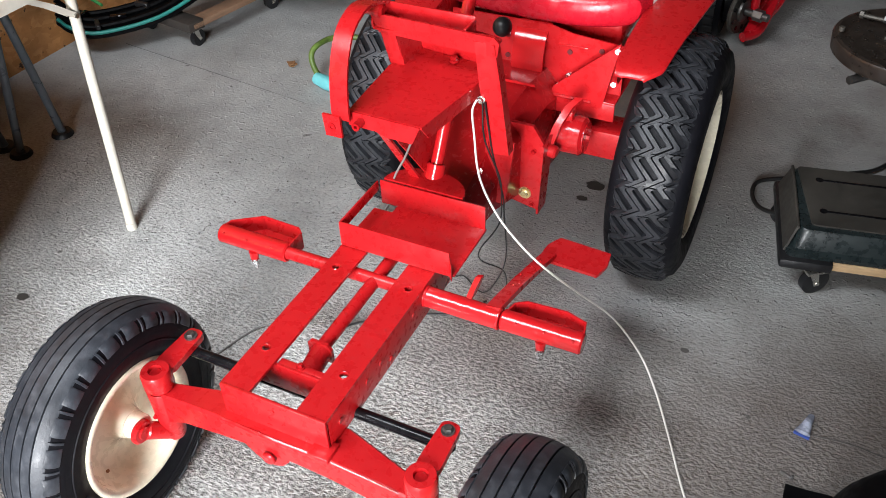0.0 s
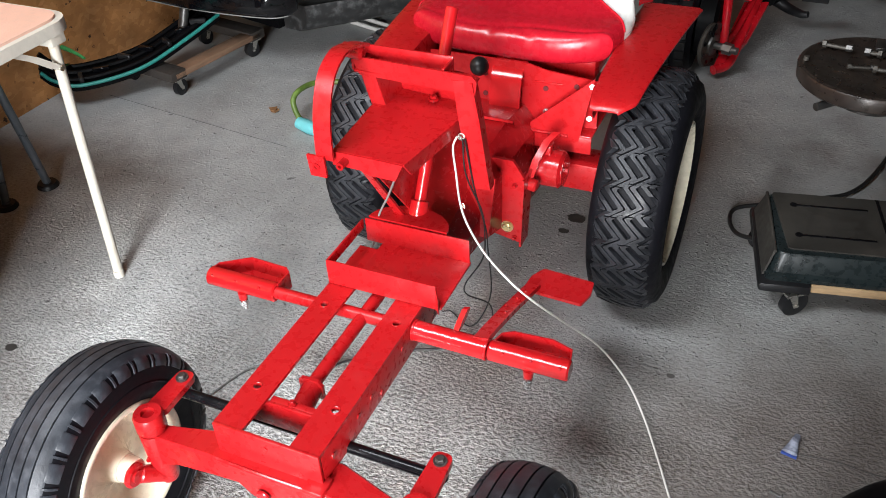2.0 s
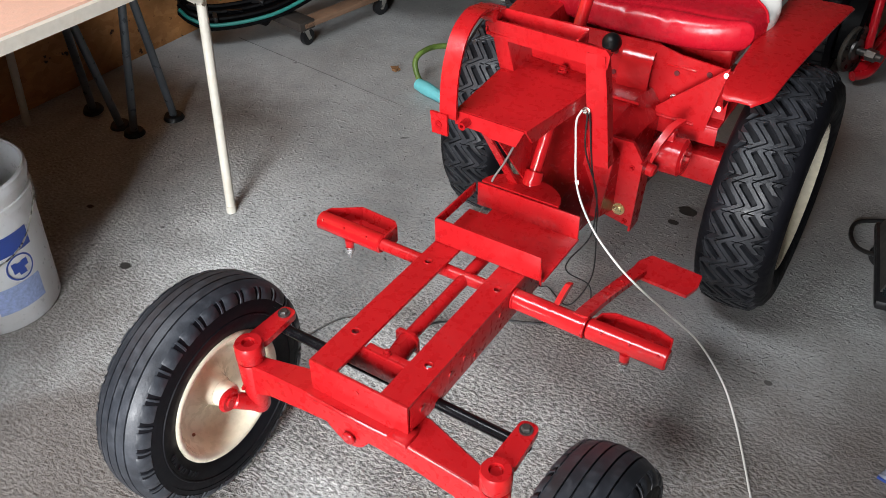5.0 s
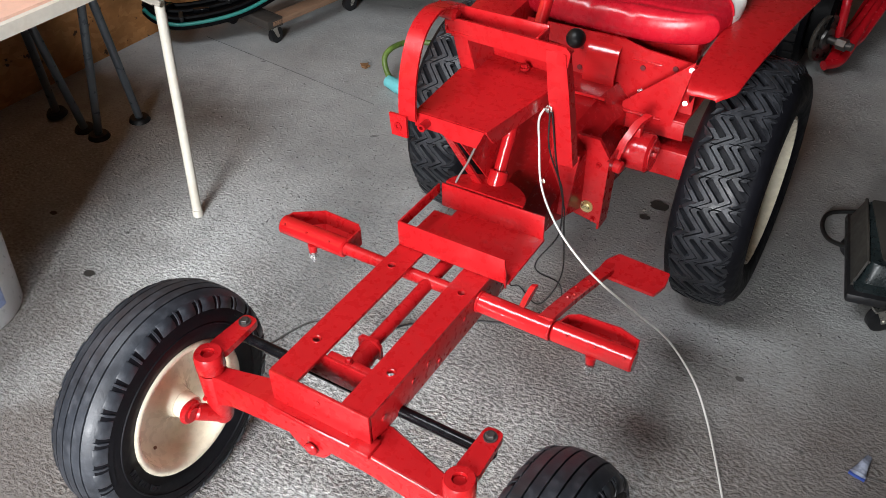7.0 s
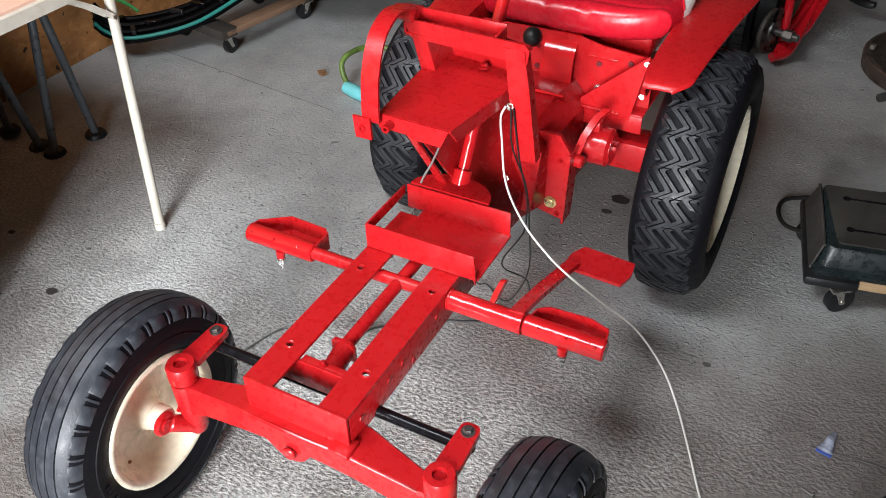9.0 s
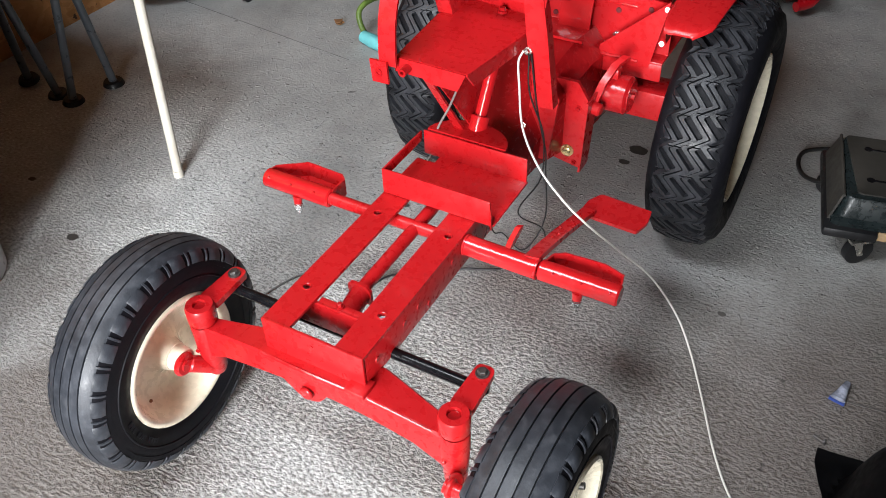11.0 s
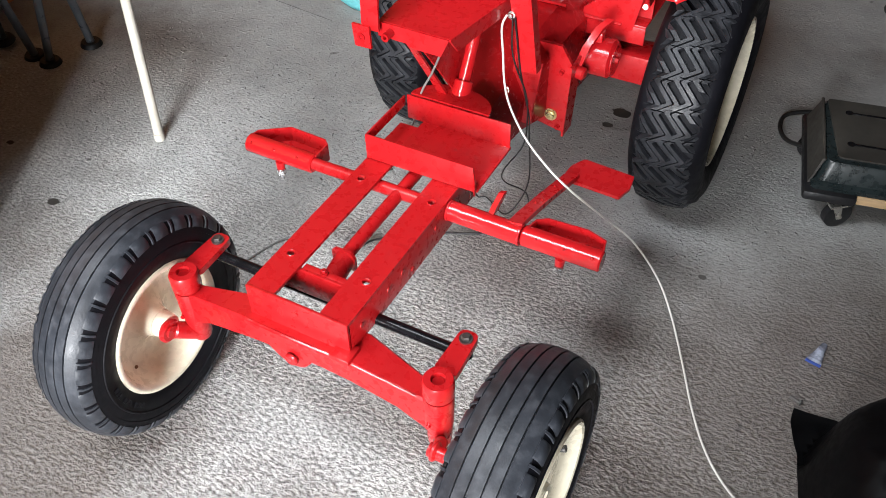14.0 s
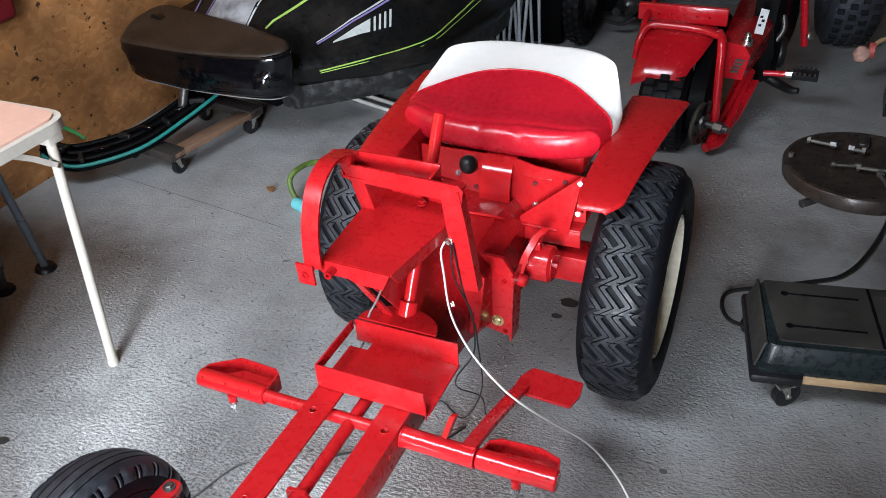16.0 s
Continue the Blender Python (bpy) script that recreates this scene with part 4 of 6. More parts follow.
plate(bm, [(0.138, 0.792, 0.222), (0.138, 0.840, 0.222), (0.144, 0.85, 0.40), (0.144, 0.792, 0.40)], (0.005, 0, 0))
p2 = part("side_plate", bm, RED, trans)
bolt(p2, (0.108, 0.798, 0.268), (0, -1, 0.05), 0.011, BRASS)
for x, z in ((0.07, 0.40), (0.125, 0.38), (0.06, 0.27), (0.125, 0.24)):
    bolt(p2, (x, 0.799, z), (0, -1, 0), 0.005, RED_CAST)
bm = B()
rod(bm, (0.140, 0.905, 0.374), (0.205, 0.905, 0.374), 0.043, n=36, bev=0.006)
drum = part("brake_drum", bm, RED_CAST, trans, "round red brake drum")
bm = B()
rod(bm, (0.204, 0.905, 0.374), (0.207, 0.905, 0.374), 0.035, n=32)
rod(bm, (0.205, 0.905, 0.374), (0.214, 0.905, 0.374), 0.008, n=6)
part("drum_cap", bm, RED_CAST, drum)
bm = B()
rod(bm, (0.132, 0.834, 0.372), (0.166, 0.830, 0.368), 0.0145, n=16, bev=0.004)
strip(bm, [(0.146, 0.838, 0.378), (0.152, 0.862, 0.412), (0.166, 0.895, 0.445), (0.180, 0.92, 0.455)], (0.016, 0, 0), 0.010)
box(bm, 0.148, 0.176, 0.890, 0.915, 0.410, 0.436, 0.004)
part("brake_lever", bm, RED, drum)
for s in (-1, 1):
    bm = B()
    a, b = sorted((MID + s * 0.08, MID + s * 0.28))
    box(bm, a, b, 0.995, 1.080, 0.268, 0.338, 0.005)
    part("axle_housing", bm, RED, trans)

# seat deck, gussets and bracket
bm = B()
box(bm, MID - 0.205, MID + 0.205, 0.985, 1.32, 0.415, 0.421, 0.001)
deck = part("seat_deck", bm, RED, tractor, "red seat deck between the fenders")
bm = B()
box(bm, MID - 0.205, MID + 0.205, 0.985, 0.990, 0.375, 0.415, 0.001)
plate(bm, [(MID + 0.06, 0.984, 0.436), (MID + 0.205, 0.984, 0.565), (MID + 0.176, 0.984, 0.405), (MID + 0.06, 0.984, 0.395)], (0, 0.005, 0))
part("deck_gusset", bm, RED, deck)
for x, z in ((0.236, 0.548), (0.234, 0.470)):
    bolt(deck, (x, 0.981, z), (0.1, -1, 0.3), 0.0040, ZINC)
for x, y in ((0.13, 1.05), (0.18, 1.06), (0.11, 1.12), (-0.13, 1.05), (-0.05, 1.03)):
    bolt(deck, (x, y, 0.422), (0, 0, 1), 0.007, RED_CAST)
bm = B()
strip(bm, spline([(0.028, 1.20, 0.545), (0.028, 1.08, 0.552), (0.028, 1.02, 0.535), (0.028, 1.000, 0.490), (0.028, 0.985, 0.42), (0.028, 0.93, 0.395)], 6), (0.074, 0, 0), 0.007)
part("seat_spring", bm, RED_GLOSS, deck, "bent red leaf spring under the seat")
bm = B()
plate(bm, [(MID - 0.205, 1.026, 0.421), (MID + 0.205, 1.026, 0.421), (MID + 0.205, 1.026, 0.538), (0.12, 1.026, 0.548), (0.07, 1.026, 0.560), (MID - 0.205, 1.026, 0.560)], (0, 0.005, 0))
riser = part("seat_riser", bm, RED, deck, "upright red panel under the seat")
# holes drawn as dark red discs, the shade inside put into their colour
for x, z in ((0.118, 0.505), (0.150, 0.452), (0.190, 0.520), (-0.030, 0.470)):
    bm = B()
    rod(bm, (x, 1.023, z), (x, 1.0275, z), 0.006, n=12)
    part("hole", bm, RED_DARK, riser)
for x, z in ((0.120, 0.447), (-0.075, 0.500)):
    bolt(riser, (x, 1.024, z), (0, -1, 0.1), 0.0055, ZINC)
bm = B()
box(bm, 0.092, 0.160, 1.0225, 1.0265, 0.518, 0.522, 0.001)
part("slot_flange", bm, RED_GLOSS, riser)
bm = B()
pipe(bm, [(-0.035, 0.965, 0.480), (-0.030, 0.935, 0.462), (-0.010, 0.900, 0.452), (0.022, 0.880, 0.450), (0.060, 0.872, 0.452)], 0.0045, 8)
part("lever_rod", bm, RED_GLOSS, deck)
bm = B()
plate(bm, [(-0.014, 0.962, 0.424), (0.070, 0.962, 0.424), (0.082, 0.905, 0.470), (-0.002, 0.895, 0.476)], (0, 0, 0.006))
part("spring_foot", bm, RED_GLOSS, deck)
bm = B()
rod(bm, (-0.030, 1.026, 0.520), (0.004, 0.91, 0.592), 0.006, n=12)
lever = part("shift_lever", bm, STEEL_DARK, tractor, "gear lever with a black ball knob")
bm = B()
bmesh.ops.create_uvsphere(bm, u_segments=20, v_segments=12, radius=0.021, matrix=Matrix.Translation((0.006, 0.900, 0.599)))
part("knob", bm, BLACK_PLASTIC, lever)

# fenders
# a bead of weld along the deck front and a steel brake rod
bm = B()
pipe(bm, [(MID - 0.15, 0.983, 0.416), (MID - 0.02, 0.982, 0.418), (MID + 0.15, 0.983, 0.416)], 0.004, 8)
part("weld_bead", bm, RED_CAST, deck)
for s in (-1, 1):
    bm = B()
    prof = [(0.868, 0.558), (0.876, 0.565), (0.895, 0.572), (0.94, 0.581), (1.00, 0.588), (1.10, 0.594), (1.20, 0.597), (1.30, 0.596), (1.385, 0.592)]
    prof = [(p.x, p.y) for p in spline([(a, b, 0) for a, b in prof], 4)]
    top = []
    for y, z in prof:
        outer = 0.352 + 0.085 * (y - 0.88) - 0.030 * max(0.0, 1 - (y - 0.868) / 0.035) ** 2
        inner = 0.244 + 0.018 * max(0.0, 1 - (y - 0.868) / 0.10)
        drop = min(1.0, max(0.0, (y - 0.925) / 0.05))
        row = [(inner, -0.11 * drop), (inner + 0.003, -0.03 * drop), (inner + 0.010, -0.002), (inner + 0.025, 0.0)]
        row += [(inner + 0.025 + (outer - inner - 0.025) * k, 0.0) for k in (0.35, 0.7, 0.93)] + [(outer, -0.004)]
        top.append([(x, y, z + dz) for x, dz in row])
    va = [[bm.verts.new((MID + s * (x - MID), y, z)) for x, y, z in r] for r in top]
    vb = [[bm.verts.new((MID + s * (x - MID), y, z - 0.004)) for x, y, z in r] for r in top]
    for a, b in zip(va, va[1:]):
        for i in range(len(a) - 1):
            bm.faces.new((a[i], a[i + 1], b[i + 1], b[i]))
    for a, b in zip(vb, vb[1:]):
        for i in range(len(a) - 1):
            bm.faces.new((b[i], b[i + 1], a[i + 1], a[i]))
    for g0, g1 in ((va[0], vb[0]), (va[-1], vb[-1])):
        for i in range(len(g0) - 1):
            bm.faces.new((g0[i], g0[i + 1], g1[i + 1], g1[i]))
    for j in range(len(va) - 1):
        for i in (0, -1):
            bm.faces.new((va[j][i], va[j + 1][i], vb[j + 1][i], vb[j][i]))
    part("fender", bm, RED, tractor, "flat red steel fender over the rear tyre")


# seat: a padded pan, red in front with a white border behind
def seat():
    st = new("seat")
    st.parent = tractor
    st["label"] = "padded vinyl tractor seat, red with a white back border"
    nu, nv = 72, 34
    cx, y0, y1 = 0.008, 1.035, 1.425

    def place(u, v, under):
        # u across, v from front to back
        a = max(-1.0, min(1.0, u))
        wide = 0.262 * (1 - 0.15 * max(0, v - 0.45) ** 1.3 * 2.0) * (0.93 + 0.07 * min(1, v / 0.25))
        ex = 0.045 * abs(a) ** 4 * (1 - v) - 0.14 * abs(a) ** 3.6 * max(0, v - 0.3) / 0.7
        y = y0 + (y1 - y0) * v + ex
        x = cx + wide * a
        edge = max(0.0, 1 - max(abs(a) ** 12, abs(2 * v - 1) ** 16))
        top = 0.624 + 0.115 * max(0, v - 0.25) ** 1.5 + 0.014 * abs(a) ** 2.5
        if under:
            return Vector((x, y, top - 0.034 - 0.042 * edge ** 0.5))
        puff = 0.010 * math.cos(a * 1.5) * math.sin(math.pi * min(1, v * 1.1))
        # pulled folds that meet in the middle of the front edge, and a slack line along it
        fold = -0.006 * math.exp(-((abs(a - 0.06) - 0.05 - 2.2 * (0.09 - v)) / 0.025) ** 2) * math.exp(-((v - 0.03) / 0.05) ** 2)
        slack = -0.0035 * math.exp(-((v - 0.085 - 0.02 * math.sin(a * 5)) / 0.014) ** 2) * (1 - a ** 4)
        return Vector((x, y, top - 0.034 + 0.034 * edge ** 0.5 + puff + fold + slack))

    def border(u):
        return 0.66 - 0.50 * abs(u) ** 2.6

    for name, mat, lab, white in (("cushion", VINYL_RED, "glossy red vinyl cushion", False), ("border", VINYL_WHITE, "white vinyl border", True)):
        bm = B()
        for under in (False, True):
            grid = []
            for i in range(nu + 1):
                u = math.sin((i / nu - 0.5) * math.pi)
                b = border(u)
                lo, hi = (b, 1.0) if white else (0.0, b)
                col_v = []
                for j in range(nv + 1):
                    t = j / nv
                    t = 1 - (1 - t) ** 1.6 if white else t ** 1.6
                    col_v.append(bm.verts.new(place(u, lo + (hi - lo) * t, under)))
                grid.append(col_v)
            for i in range(nu):
                for j in range(nv):
                    q = (grid[i][j], grid[i + 1][j], grid[i + 1][j + 1], grid[i][j + 1])
                    bm.faces.new(q if not under else q[::-1])
        bmesh.ops.remove_doubles(bm, verts=bm.verts, dist=0.0004)
        part(name, bm, mat, st, lab, angle=70)
    bm = B()
    pts = []
    for i in range(41):
        u = math.sin((i / 40 - 0.5) * math.pi) * 0.995
        pts.append(place(u, border(u), False) + Vector((0, 0, 0.0012)))
    pipe(bm, pts, 0.0022, 6, smooth=False)
    part("seam", bm, VINYL_RED, st)
    bm = B()
    box(bm, cx - 0.205, cx + 0.205, 1.10, 1.37, 0.500, 0.570, 0.012)
    part("seat_pan", bm, RED, st, "red steel seat pan")


seat()

# ---- cables on the tractor ----
bm = B()
pipe(bm, [(0.084, 0.592, 0.606), (0.078, 0.585, 0.585), (0.082, 0.583, 0.54), (0.103, 0.561, 0.46), (0.152, 0.536, 0.40), (0.218, 0.510, 0.36), (0.268, 0.508, 0.325), (0.317, 0.544, 0.26),
          (0.379, 0.606, 0.16), (0.442, 0.615, 0.075), (0.492, 0.577, 0.025), (0.545, 0.489, 0.005), (0.604, 0.369, 0.004), (0.654, 0.289, 0.004), (0.709, 0.234, 0.004), (0.78, 0.19, 0.004)],
     0.0022, 10, 8)
solid("throttle_cable", bm, CABLE_GREY, "pale braided control cable trailing from the tractor to the floor", "cable")
bm = B()
pipe(bm, [(0.094, 0.594, 0.60), (0.096, 0.60, 0.52), (0.112, 0.635, 0.42), (0.115, 0.644, 0.36), (0.096, 0.678, 0.26), (0.040, 0.707, 0.15), (0.045, 0.705, 0.12), (0.087, 0.735, 0.08), (0.096, 0.74, 0.02)],
     0.0017, 8, 8)
solid("hanging_wire", bm, CABLE_BLACK, "thin black wire hanging beside the transmission", "cable", "hanging wires")
bm = B()
pipe(bm, [(0.098, 0.596, 0.60), (0.104, 0.62, 0.48), (0.113, 0.655, 0.36), (0.111, 0.670, 0.30), (0.104, 0.705, 0.15), (0.073, 0.722, 0.05), (0.039, 0.721, 0.006), (-0.025, 0.759, 0.004), (-0.049, 0.746, 0.02), (-0.06, 0.72, 0.2)],
     0.0017, 8, 8)
solid("hanging_wire", bm, CABLE_BLACK, "thin black wire looping down to the concrete", "cable", "hanging wires")
bm = B()
pipe(bm, [(0.06, 0.70, 0.004), (0.030, 0.646, 0.004), (-0.015, 0.618, 0.004), (-0.057, 0.599, 0.004), (-0.13, 0.55, 0.004), (-0.192, 0.501, 0.004), (-0.209, 0.455, 0.004), (-0.207, 0.404, 0.004)], 0.0024, 8, 8)
solid("floor_wire", bm, CABLE_BLACK, "black wire lying on the concrete under the tractor", "cable")
bm = B()
pipe(bm, [(0.022, 0.455, 0.602), (0.018, 0.467, 0.585), (-0.020, 0.497, 0.51), (-0.066, 0.531, 0.43), (-0.10, 0.54, 0.33), (-0.20, 0.50, 0.14), (-0.32, 0.44, 0.03), (-0.386, 0.400, 0.004), (-0.419, 0.304, 0.004), (-0.44, 0.24, 0.004)],
     0.0022, 8, 8)
solid("choke_cable", bm, CABLE_DULL, "thin grey cable running from the dash to the floor", "cable")

# ---- card table ----
TX, TY, TZ = -0.885, 0.675, 0.70
table = thing("card_table", (TX - 0.48, TY - 0.62, 0), "folding card table with a faded pink top and beige legs", "table")
bm = B()
o = rounded([(-0.48, -0.62), (0.48, -0.62), (0.48, 0.62), (-0.48, 0.62)], 0.07, 6)
plate(bm, [(p.x, p.y, TZ - 0.030) for p in o], (0, 0, 0.027))
part("apron", bm, BEIGE, table, "beige steel table rim")
# unseen dark sheet, added to keep bounced light from under the table
bm = B()
plate(bm, [(p.x * 0.96, p.y * 0.97, TZ - 0.036) for p in o], (0, 0, 0.005))
part("underside", bm, WOOD_DARK, table, "dark sheet added under the top to cut bounced light")
bm = B()
o = rounded([(-0.465, -0.605), (0.465, -0.605), (0.465, 0.605), (-0.465, 0.605)], 0.06, 6)
plate(bm, [(p.x, p.y, TZ - 0.006) for p in o], (0, 0, 0.009))
part("tabletop", bm, PINK, table, "faded pink vinyl top")
for sx in (-1, 1):
    for sy in (-1, 1):
        bm = B()
        rod(bm, (sx * 0.435, sy * 0.575, TZ - 0.03), (sx * 0.45, sy * 0.525, 0.012), 0.0125, n=16)
        rod(bm, (sx * 0.45, sy * 0.525, 0.0), (sx * 0.45, sy * 0.525, 0.02), 0.014, n=16)
        leg = part("leg", bm, BEIGE, table)
        bm = B()
        for dx in (-0.012, 0.012):
            strip(bm, [(sx * 0.438 + dx, sy * 0.560, TZ - 0.115), (sx * 0.430 + dx, sy * 0.515, TZ - 0.078), (sx * 0.422 + dx, sy * 0.440, TZ - 0.030)], (0.0, 0.007, 0.011), 0.004)
        brace = part("leg_brace", bm, BEIGE, leg, "beige folding brace")
        bm = B()
        rod(bm, (sx * 0.438 - 0.018, sy * 0.560, TZ - 0.115), (sx * 0.438 + 0.018, sy * 0.560, TZ - 0.115), 0.006, n=10)
        part("brace_rivet", bm, STEEL, brace)
        bm = B()
        box(bm, sx * 0.435 - 0.024, sx * 0.435 + 0.024, sy * 0.572 - 0.022, sy * 0.572 + 0.022, TZ - 0.062, TZ - 0.028, 0.004)
        part("leg_socket", bm, BEIGE, leg)

# ---- folding steel stands under the table ----
def stand():
    st = thing("work_stand", (0, 0, 0), "folded grey steel tube work stand with black feet", "stand", "stands against the wall")
    for sg in (-1, 1):
        bm = B()
        rod(bm, (0.012 * sg, 0, 0.46), (0.070 * sg, 0.0, 0.015), 0.0125, n=14)
        leg = part("leg", bm, GREY_STEEL, st)
        bm = B()
        rod(bm, (0.070 * sg, 0, 0.0), (0.070 * sg, 0, 0.016), 0.034, 0.030, n=20, bev=0.003)
        part("foot", bm, BLACK_PLASTIC, leg, "black rubber foot")
    bm = B()
    rod(bm, (0, 0, 0.43), (0, 0, 0.475), 0.024, n=14)
    part("clamp", bm, BLACK_PLASTIC, st)
    bm = B()
    rod(bm, (0, 0, 0.46), (0, 0, 0.66), 0.016, n=14)
    part("post", bm, GREY_STEEL, st)
    return st


s0 = stand()
s0.matrix_basis = pose(-1.455, 0.79, 0, 3, 0, 77)
copy_thing(s0, pose(-1.615, 0.735, 0.004, 9, 6, -4))

# ---- white bucket ----
bucket = thing("bucket", (-1.122, 0.010, 0), "white plastic bucket with a blue printed label", "bucket")
bm = B()
lathe(bm, [(0.0, 0.005), (0.0, 0.128), (0.006, 0.132), (0.30, 0.146), (0.302, 0.151), (0.318, 0.151), (0.320, 0.147), (0.345, 0.148), (0.346, 0.154), (0.366, 0.154),
           (0.370, 0.150), (0.368, 0.144), (0.02, 0.126), (0.014, 0.005)], 56, "z")
part("shell", bm, WHITE_PLASTIC, bucket, "scuffed white plastic shell")
bm = B()
pipe(bm, [(0.02, -0.155, 0.335), (0.10, -0.14, 0.25), (0.14, -0.07, 0.20), (0.150, 0.02, 0.22), (0.135, 0.09, 0.30), (0.10, 0.118, 0.335)], 0.002, 8)
part("bail_handle", bm, STEEL, bucket, "thin wire bail")


def wrap(bm, a0, a1, z0, z1, off=0.0012, n=8):
    va = []
    for k in range(n + 1):
        a = a0 + (a1 - a0) * k / n
        row = []
        for z in (z0, z1):
            r = 0.132 + (0.146 - 0.132) * (z - 0.006) / 0.294 + off
            row.append(bm.verts.new((r * math.cos(a), r * math.sin(a), z)))
        va.append(row)
    for p, q in zip(va, va[1:]):
        bm.faces.new((p[0], q[0], q[1], p[1]))


bm = B()
wrap(bm, radians(-35), radians(20), 0.205, 0.255)
part("label_band", bm, BLUE_INK, bucket, "blue printed band")
bm = B()
wrap(bm, radians(-30), radians(18), 0.055, 0.125)
part("label_text", bm, BLUE_PALE, bucket, "pale blue block of fine print")
bm = B()
for k in range(24):
    a = 2 * math.pi * k / 24
    a2 = 2 * math.pi * (k + 1) / 24
    for r0, r1 in ((0.030, 0.034),):
        pts = []
        for aa, r in ((a, r0), (a2, r0), (a2, r1), (a, r1)):
            ang, z = radians(2) + r * math.cos(aa) / 0.142, 0.165 + r * math.sin(aa)
            pts.append(bm.verts.new((0.1415 * math.cos(ang), 0.1415 * math.sin(ang), z)))
        bm.faces.new(pts)
for dx, dz, w, h in ((-0.005, 0.0, 0.014, 0.012), (0.012, 0.006, 0.008, 0.009), (-0.014, 0.010, 0.006, 0.006), (0.002, -0.014, 0.009, 0.006)):
    pts = []
    for sx, sz in ((-1, -1), (1, -1), (1, 1), (-1, 1)):
        ang, z = radians(2) + (dx + sx * w) / 0.142, 0.165 + dz + sz * h
        pts.append(bm.verts.new((0.1418 * math.cos(ang), 0.1418 * math.sin(ang), z)))
    bm.faces.new(pts)
part("label_emblem", bm, BLUE_INK, bucket, "round blue emblem")


# ---- castors ----
def castor(parent, x, y, top=0.075, r=0.028, turn=0.0):
    rot = pose(x, y, 0, 0, 0, turn)
    bm = B()
    lathe(bm, [(-0.011, r * 0.8), (-0.009, r), (0.009, r), (0.011, r * 0.8), (0.011, 0.004), (-0.011, 0.004)], 28, "x", (0, 0.012, r), closed=True)
    bmesh.ops.transform(bm, matrix=rot, verts=bm.verts)
    w = part("castor", bm, BLACK_PLASTIC, parent, "black swivel castor")
    bm = B()
    for sx in (-1, 1):
        plate(bm, [(sx * 0.013, 0.017, r - 0.007), (sx * 0.013, 0.006, r - 0.007), (sx * 0.013, -0.016, top - 0.006), (sx * 0.013, 0.008, top - 0.006)], (sx * 0.002, 0, 0))
    box(bm, -0.022, 0.022, -0.024, 0.024, top - 0.008, top - 0.002)
    rod(bm, (-0.017, 0.012, r), (0.017, 0.012, r), 0.005, n=10)
    bmesh.ops.transform(bm, matrix=rot, verts=bm.verts)
    part("fork", bm, STEEL, w, "zinc castor fork")


# ---- tool box on a dolly ----
dolly = thing("dolly", (0.645, 1.005, 0), "low timber dolly on black castors", "dolly", turn=11)
bm = B()
box(bm, 0.13, 0.52, 0.012, 0.052, 0.076, 0.099, 0.003)
box(bm, 0.13, 0.52, 0.25, 0.29, 0.076, 0.099, 0.003)
part("timber_rail", bm, WOOD, dolly, "pale pine board")
bm = B()
box(bm, 0.012, 0.13, 0.0, 0.325, 0.074, 0.100, 0.008)
part("end_block", bm, BLACK_PLASTIC, dolly, "black plastic end block")
for x, y, a in ((0.092, 0.018, -62), (0.06, 0.27, 70), (0.45, 0.05, 10), (0.45, 0.27, 50)):
    castor(dolly, x, y, 0.078, 0.034, a)
case = thing("equipment_case", (0.645, 1.005, 0.100), "dusty dark steel case with two long slots in the lid", "case", turn=11)
bm = B()
secs = []
for z, g in ((0.0, 0.0), (0.012, -0.002), (0.018, 0.010), (0.060, 0.018), (0.066, 0.022)):
    secs.append([Vector((x, y, z)) for x, y in [(p.x, p.y) for p in rounded([(0.025 + g, 0.015 + g), (0.50 - g, 0.015 + g), (0.50 - g, 0.315 - g), (0.025 + g, 0.315 - g)], 0.02, 3)]])
loft(bm, secs)
part("case_body", bm, BOX_SIDE, case, "dark green-black painted sides")
bm = B()
o = rounded([(0.070, 0.054), (0.478, 0.054), (0.478, 0.290), (0.050, 0.290)], 0.012, 3)
plate(bm, [(p.x, p.y, 0.064) for p in o], (0, 0, 0.006))
part("case_lid", bm, BOX_TOP, case, "dusty brown-grey lid")
bm = B()
for y in (0.110, 0.238):
    box(bm, 0.095, 0.270, y - 0.0035, y + 0.0035, 0.0685, 0.0712, 0.001)
    rod(bm, (0.098, y, 0.0685), (0.098, y, 0.0713), 0.009, n=14)
box(bm, 0.294, 0.301, 0.056, 0.288, 0.0685, 0.0714)
part("lid_slot", bm, BLACK_PAINT, case, "black slot")
bm = B()
rod(bm, (0.336, 0.265, 0.069), (0.336, 0.265, 0.074), 0.010, n=14)
part("lid_screw", bm, STEEL_DARK, case)
bm = B()
plate(bm, [(0.024, 0.030, 0.004), (0.024, 0.300, 0.004), (0.0425, 0.288, 0.064), (0.0425, 0.044, 0.064)], (-0.005, 0, 0.001))
flap = part("end_flap", bm, BOX_TOP, case)
bm = B()
pipe(bm, [(0.040, 0.040, 0.066), (0.040, 0.165, 0.068), (0.040, 0.292, 0.066)], 0.004, 8)
part("flap_edge", bm, BOX_TOP, flap)
bm = B()
pipe(bm, [(0.66, 1.21, 0.10), (0.63, 1.239, 0.06), (0.576, 1.291, 0.03), (0.548, 1.373, 0.012), (0.556, 1.438, 0.010), (0.626, 1.486, 0.010), (0.773, 1.573, 0.010), (0.844, 1.629, 0.010), (0.901, 1.749, 0.010), (0.956, 1.967, 0.010), (1.0, 2.3, 0.010)], 0.0058, 10)
